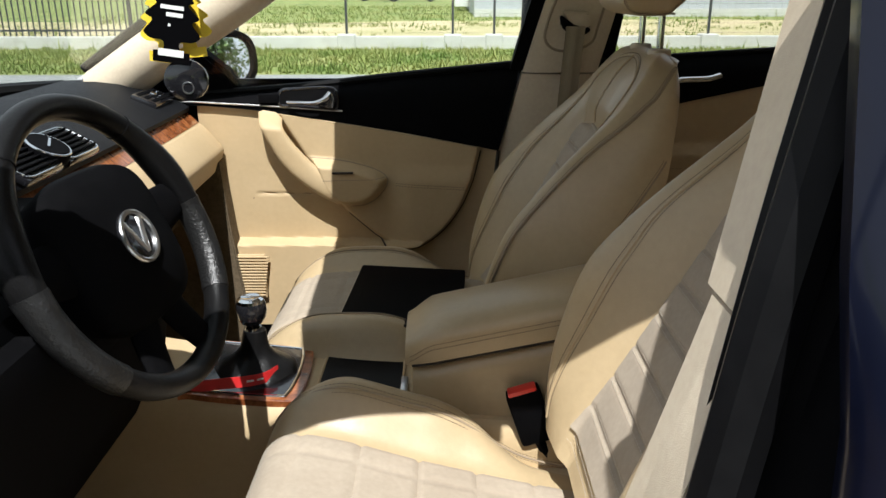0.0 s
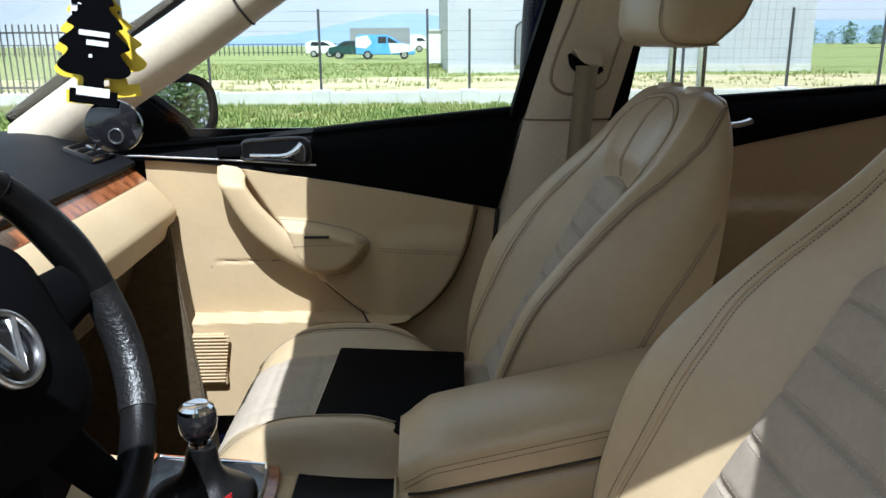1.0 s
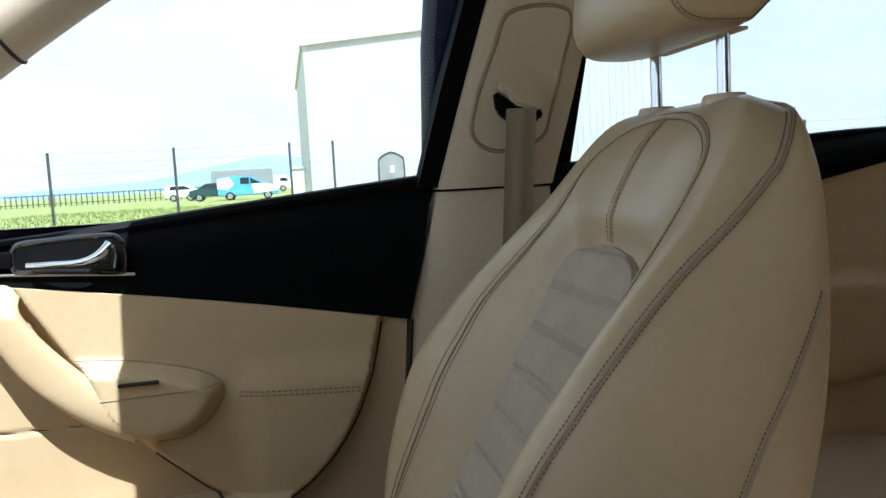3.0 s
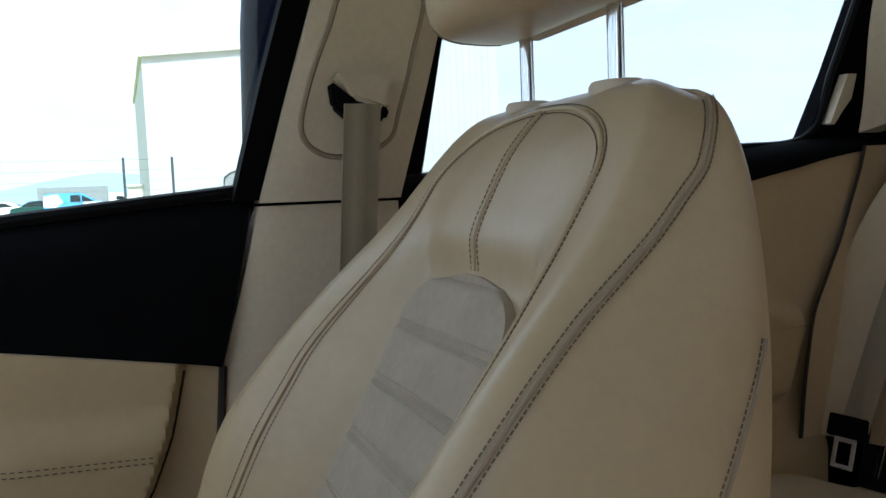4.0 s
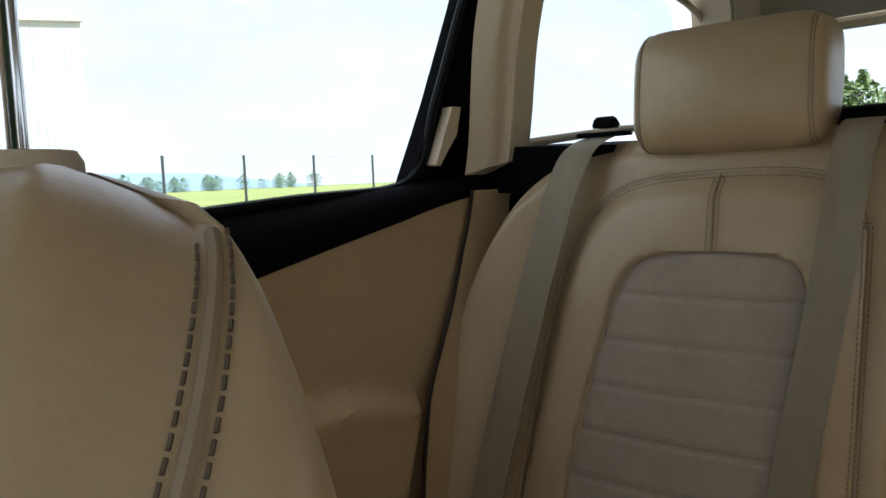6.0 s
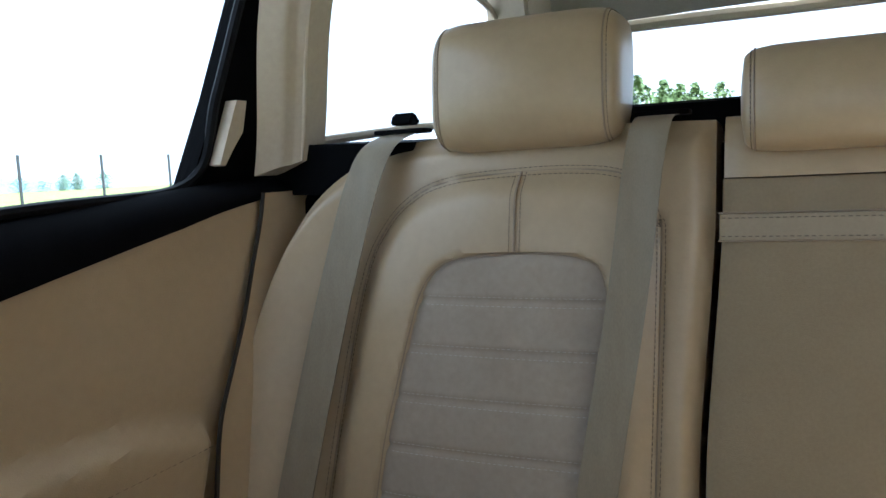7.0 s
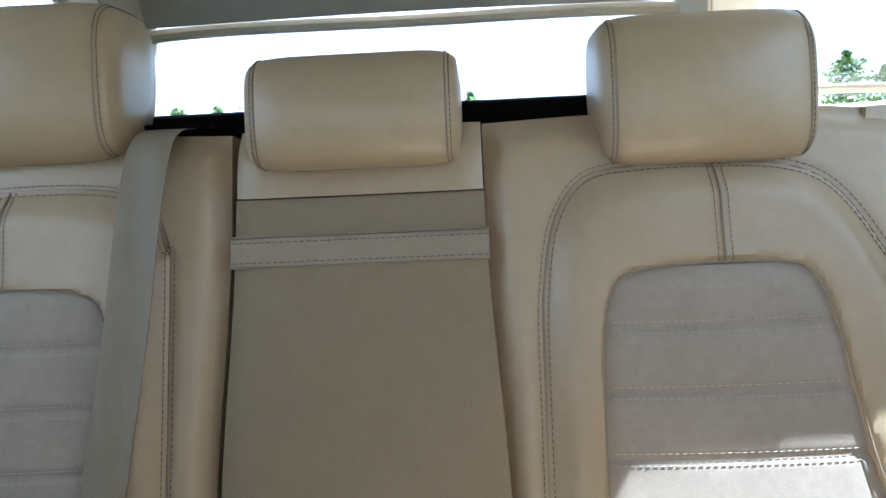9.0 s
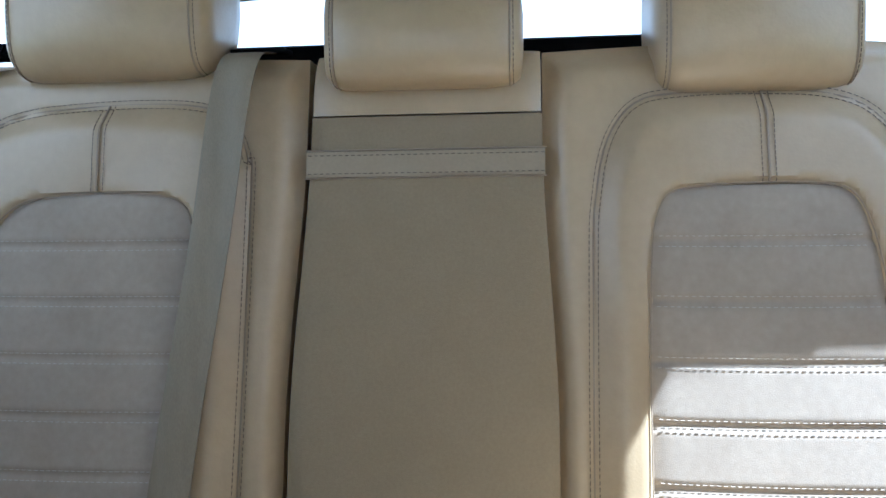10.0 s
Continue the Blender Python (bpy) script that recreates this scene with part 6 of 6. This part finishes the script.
def vehicle(name, label, profile, glass, y, width, paint, wheels, r, lights=(), shift=0.0, grow=1.0):
    v = thing(name, label, "vehicle")
    profile, glass, wheels = [(x * grow + shift, z) for x, z in profile], [[(x * grow + shift, z) for x, z in g] for g in glass], [x * grow + shift for x in wheels]
    part("body", prism(profile, y - width / 2, y + width / 2, bevel=0.06), paint, v, "painted body")
    for g in glass:
        part("side_window", prism(g, y - width / 2 - 0.015, y - width / 2 + 0.03), DARK_GLASS, v, "dark window", False)
    for x in wheels:
        for yy in (y - width / 2 + 0.10, y + width / 2 - 0.10):
            w = part("wheel", tube([(x, yy - 0.11, r), (x, yy + 0.11, r)], r, 24), TYRE, v, "black tyre")
            part("rim", tube([(x, yy - 0.12, r), (x, yy - 0.10, r)], r * 0.62, 18), SATIN, w, "silver rim")
    for x, z, m in lights:
        part("lamp", box((0.06, 0.3, 0.16), (x, y - width / 2 + 0.25, z), 0.02), m, v, "lamp")
    return v


vehicle("delivery_van", "blue and white small delivery van parked on the meadow", [(-2.9, 0.35), (-2.95, 1.55), (-2.75, 1.82), (-0.95, 1.80), (-0.10, 1.20), (0.62, 1.02), (0.74, 0.62), (0.70, 0.32)], [[(-0.95, 1.66), (-0.30, 1.20), (-0.95, 1.18)], [(-1.55, 1.66), (-1.02, 1.66), (-1.02, 1.18), (-1.55, 1.18)]], 60.0, 1.7, VAN_BLUE, (-2.2, 0.05), 0.32, shift=-1.47, grow=1.23)
vw = part("van_bonnet", prism([(-2.39, 0.42), (-2.58, 1.16), (-1.59, 1.17), (-0.73, 1.0), (-0.61, 0.60)], 59.12, 59.145), WHITE, bpy.data.objects["delivery_van"], "white front wing", False)
part("van_panel", prism([(-5.06, 0.9), (-5.03, 1.60), (-4.18, 1.76), (-3.81, 1.2), (-4.3, 0.8)], 59.12, 59.145), WHITE, bpy.data.objects["delivery_van"], "white printed rear panel", False)
vehicle("parked_car", "dark green saloon car parked beside the van", [(-5.7, 0.35), (-5.72, 0.85), (-5.1, 0.98), (-4.55, 1.36), (-3.5, 1.38), (-2.9, 0.98), (-2.2, 0.86), (-2.15, 0.35)], [[(-4.9, 1.0), (-4.5, 1.28), (-4.1, 1.30), (-4.1, 1.0)], [(-4.03, 1.0), (-4.03, 1.30), (-3.55, 1.30), (-3.1, 1.0)]], 62.5, 1.7, CAR_GREEN, (-5.0, -2.9), 0.30, shift=-1.35, grow=1.06)
vehicle("white_car", "white hatchback parked behind the green car", [(-6.2, 0.35), (-6.2, 1.2), (-5.9, 1.42), (-4.9, 1.42), (-4.3, 0.95), (-4.2, 0.35)], [[(-5.9, 1.0), (-5.8, 1.32), (-5.0, 1.32), (-4.6, 1.0)]], 70, 1.6, WHITE, (-5.7, -4.7), 0.30, shift=-1.6, grow=1.4)
truck = vehicle("lorry", "white lorry with a grey tarpaulin trailer", [(-0.35, 0.5), (-0.35, 2.35), (0.75, 2.35), (1.25, 1.7), (1.30, 0.5)], [[(0.25, 1.9), (0.80, 1.9), (1.1, 1.45), (0.25, 1.45)]], 110, 2.4, WHITE, (0.5,), 0.45, shift=-1.0, grow=1.45)
part("trailer", box((8.2, 2.4, 2.5), (-5.7, 110, 2.05), 0.04), TRAILER, truck, "grey tarpaulin trailer", False)
for x in (-8.6, -7.4):
    part("trailer_wheel", tube([(x, 108.75, 0.45), (x, 108.95, 0.45)], 0.45, 18), TYRE, truck, "black tyre")
pole = thing("flag_pole", "slim red painted steel pole", "pole")
part("shaft", tube([(24, 15.7, 0), (24, 15.7, 12)], [0.085, 0.06], 12), POLE_RED, pole, "red shaft")
part("pole_foot", box((0.5, 0.5, 0.12), (24, 15.7, 0.06), 0.02), CONCRETE, pole, "concrete foot")

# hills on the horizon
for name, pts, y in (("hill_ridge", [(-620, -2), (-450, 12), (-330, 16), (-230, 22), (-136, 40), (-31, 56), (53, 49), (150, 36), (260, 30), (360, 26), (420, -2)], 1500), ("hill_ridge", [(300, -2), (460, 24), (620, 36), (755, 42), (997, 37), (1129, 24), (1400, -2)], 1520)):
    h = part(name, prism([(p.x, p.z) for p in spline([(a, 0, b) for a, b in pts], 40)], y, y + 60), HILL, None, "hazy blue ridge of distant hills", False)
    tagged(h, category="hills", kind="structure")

rnd = random.Random(7)


def leafy_tree(x, y, h, crown, spread, conifer=False, hazy=False):
    t = thing("conifer_tree" if conifer else "broadleaf_tree", "unseen tall dark green conifer holding back sky light" if conifer else "green leafy tree with an uneven crown", "tree", "distant trees")
    part("trunk", tube([(x, y, 0), (x + 0.05 * h * rnd.uniform(-0.4, 0.4), y, h * 0.5), (x, y, h * 0.93)], [0.03 * h * 0.5, 0.02 * h * 0.5, 0.004 * h], 8), BARK, t, "brown trunk")
    for k in range(4):
        a = rnd.uniform(0, math.tau)
        z0 = h * rnd.uniform(0.35, 0.6)
        part("limb", tube([(x, y, z0), (x + math.cos(a) * spread * 0.5, y + math.sin(a) * spread * 0.5, z0 + h * 0.13)], [0.008 * h, 0.003 * h], 6), BARK, t, "bare limb")
    verts, faces = [], []
    n = 300 if hazy else 1100
    for k in range(n):
        f = rnd.random()
        z = h * (crown + (1 - crown) * f)
        if conifer:
            r = spread * (1 - f) ** 0.85 * (0.35 + 0.65 * abs(math.sin(f * 26))) * rnd.uniform(0.3, 1.05)
        else:
            lob = 0.75 + 0.25 * math.sin(5 * f + k)
            r = spread * math.sqrt(max(0.02, 1 - (2 * f - 0.85) ** 2)) * rnd.uniform(0.25, 1.0) * lob
        a = rnd.uniform(0, math.tau)
        c = Vector((x + r * math.cos(a), y + r * math.sin(a), z + rnd.uniform(-0.2, 0.2)))
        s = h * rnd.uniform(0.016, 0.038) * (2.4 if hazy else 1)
        u = Vector((rnd.gauss(0, 1), rnd.gauss(0, 1), rnd.gauss(0, 0.6))).normalized()
        w = u.orthogonal().normalized()
        i = len(verts)
        verts += [c + u * s, c + w * s * 0.7, c - u * s, c - w * s * 0.7]
        faces.append((i, i + 1, i + 2, i + 3))
    me = bpy.data.meshes.new("crown")
    me.from_pydata([tuple(v) for v in verts], [], faces)
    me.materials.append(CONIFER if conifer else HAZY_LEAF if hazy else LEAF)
    c = new("crown", me)
    c.parent = t
    tagged(c, "clumped foliage", kind="stuff")
    return t


for k in range(21):
    leafy_tree(rnd.uniform(62, 84), 0.5 + 1.5 * k + rnd.uniform(-0.8, 0.8), rnd.uniform(5.4, 7.0) + 2.4 * math.exp(-((1.5 * k - 13) / 4) ** 2), 0.06, rnd.uniform(2.4, 3.4))
leafy_tree(66, -31, 8.0, 0.25, 2.6)
leafy_tree(70, -36, 7.0, 0.25, 2.4)
# far tree line, its haze painted into the crowns' colour
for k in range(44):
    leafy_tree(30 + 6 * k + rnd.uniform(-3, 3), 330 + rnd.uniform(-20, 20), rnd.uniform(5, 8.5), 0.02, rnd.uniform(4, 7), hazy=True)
# rough grass and weeds in front of and behind the footing
verts, faces = [], []
for k in range(30000):
    x = rnd.uniform(-14, 16)
    band = rnd.random()
    y = rnd.uniform(9.7, 14.0) if band < 0.6 else rnd.uniform(14.4, 26) if band < 0.8 else rnd.uniform(26, 46)
    if 14.4 < y < 26 and noise.noise((x * 0.5, y * 0.5, 0)) < 0.05:
        continue
    hh = rnd.uniform(0.02, 0.10) * (1.0 if y < 14.2 else 1.5)
    if rnd.random() < 0.015:
        hh *= 3
    a = rnd.uniform(0, math.tau)
    for q in range(3):
        b = a + q * 2.1
        dx, dy = math.cos(b), math.sin(b)
        i = len(verts)
        verts += [(x - dy * 0.016, y + dx * 0.016, 0), (x + dy * 0.016, y - dx * 0.016, 0), (x + dx * hh * 0.6, y + dy * hh * 0.6, hh)]
        faces.append((i, i + 1, i + 2))
me = bpy.data.meshes.new("grass_tufts")
me.from_pydata(verts, [], faces)
me.materials.append(GRASS)
gt = tagged(new("grass_tufts", me), "tufts of rough green grass and weeds", "grass", kind="stuff")
# unseen conifers added on the driver's side to hold back sky light
for k in range(16):
    leafy_tree(-0.5 + 1.5 * (k % 8) + rnd.uniform(-0.6, 0.6), -12.0 - 3.2 * (k // 8) + rnd.uniform(-0.7, 0.7), rnd.uniform(11.5, 15.0), 0.05, rnd.uniform(2.3, 3.0), conifer=True)
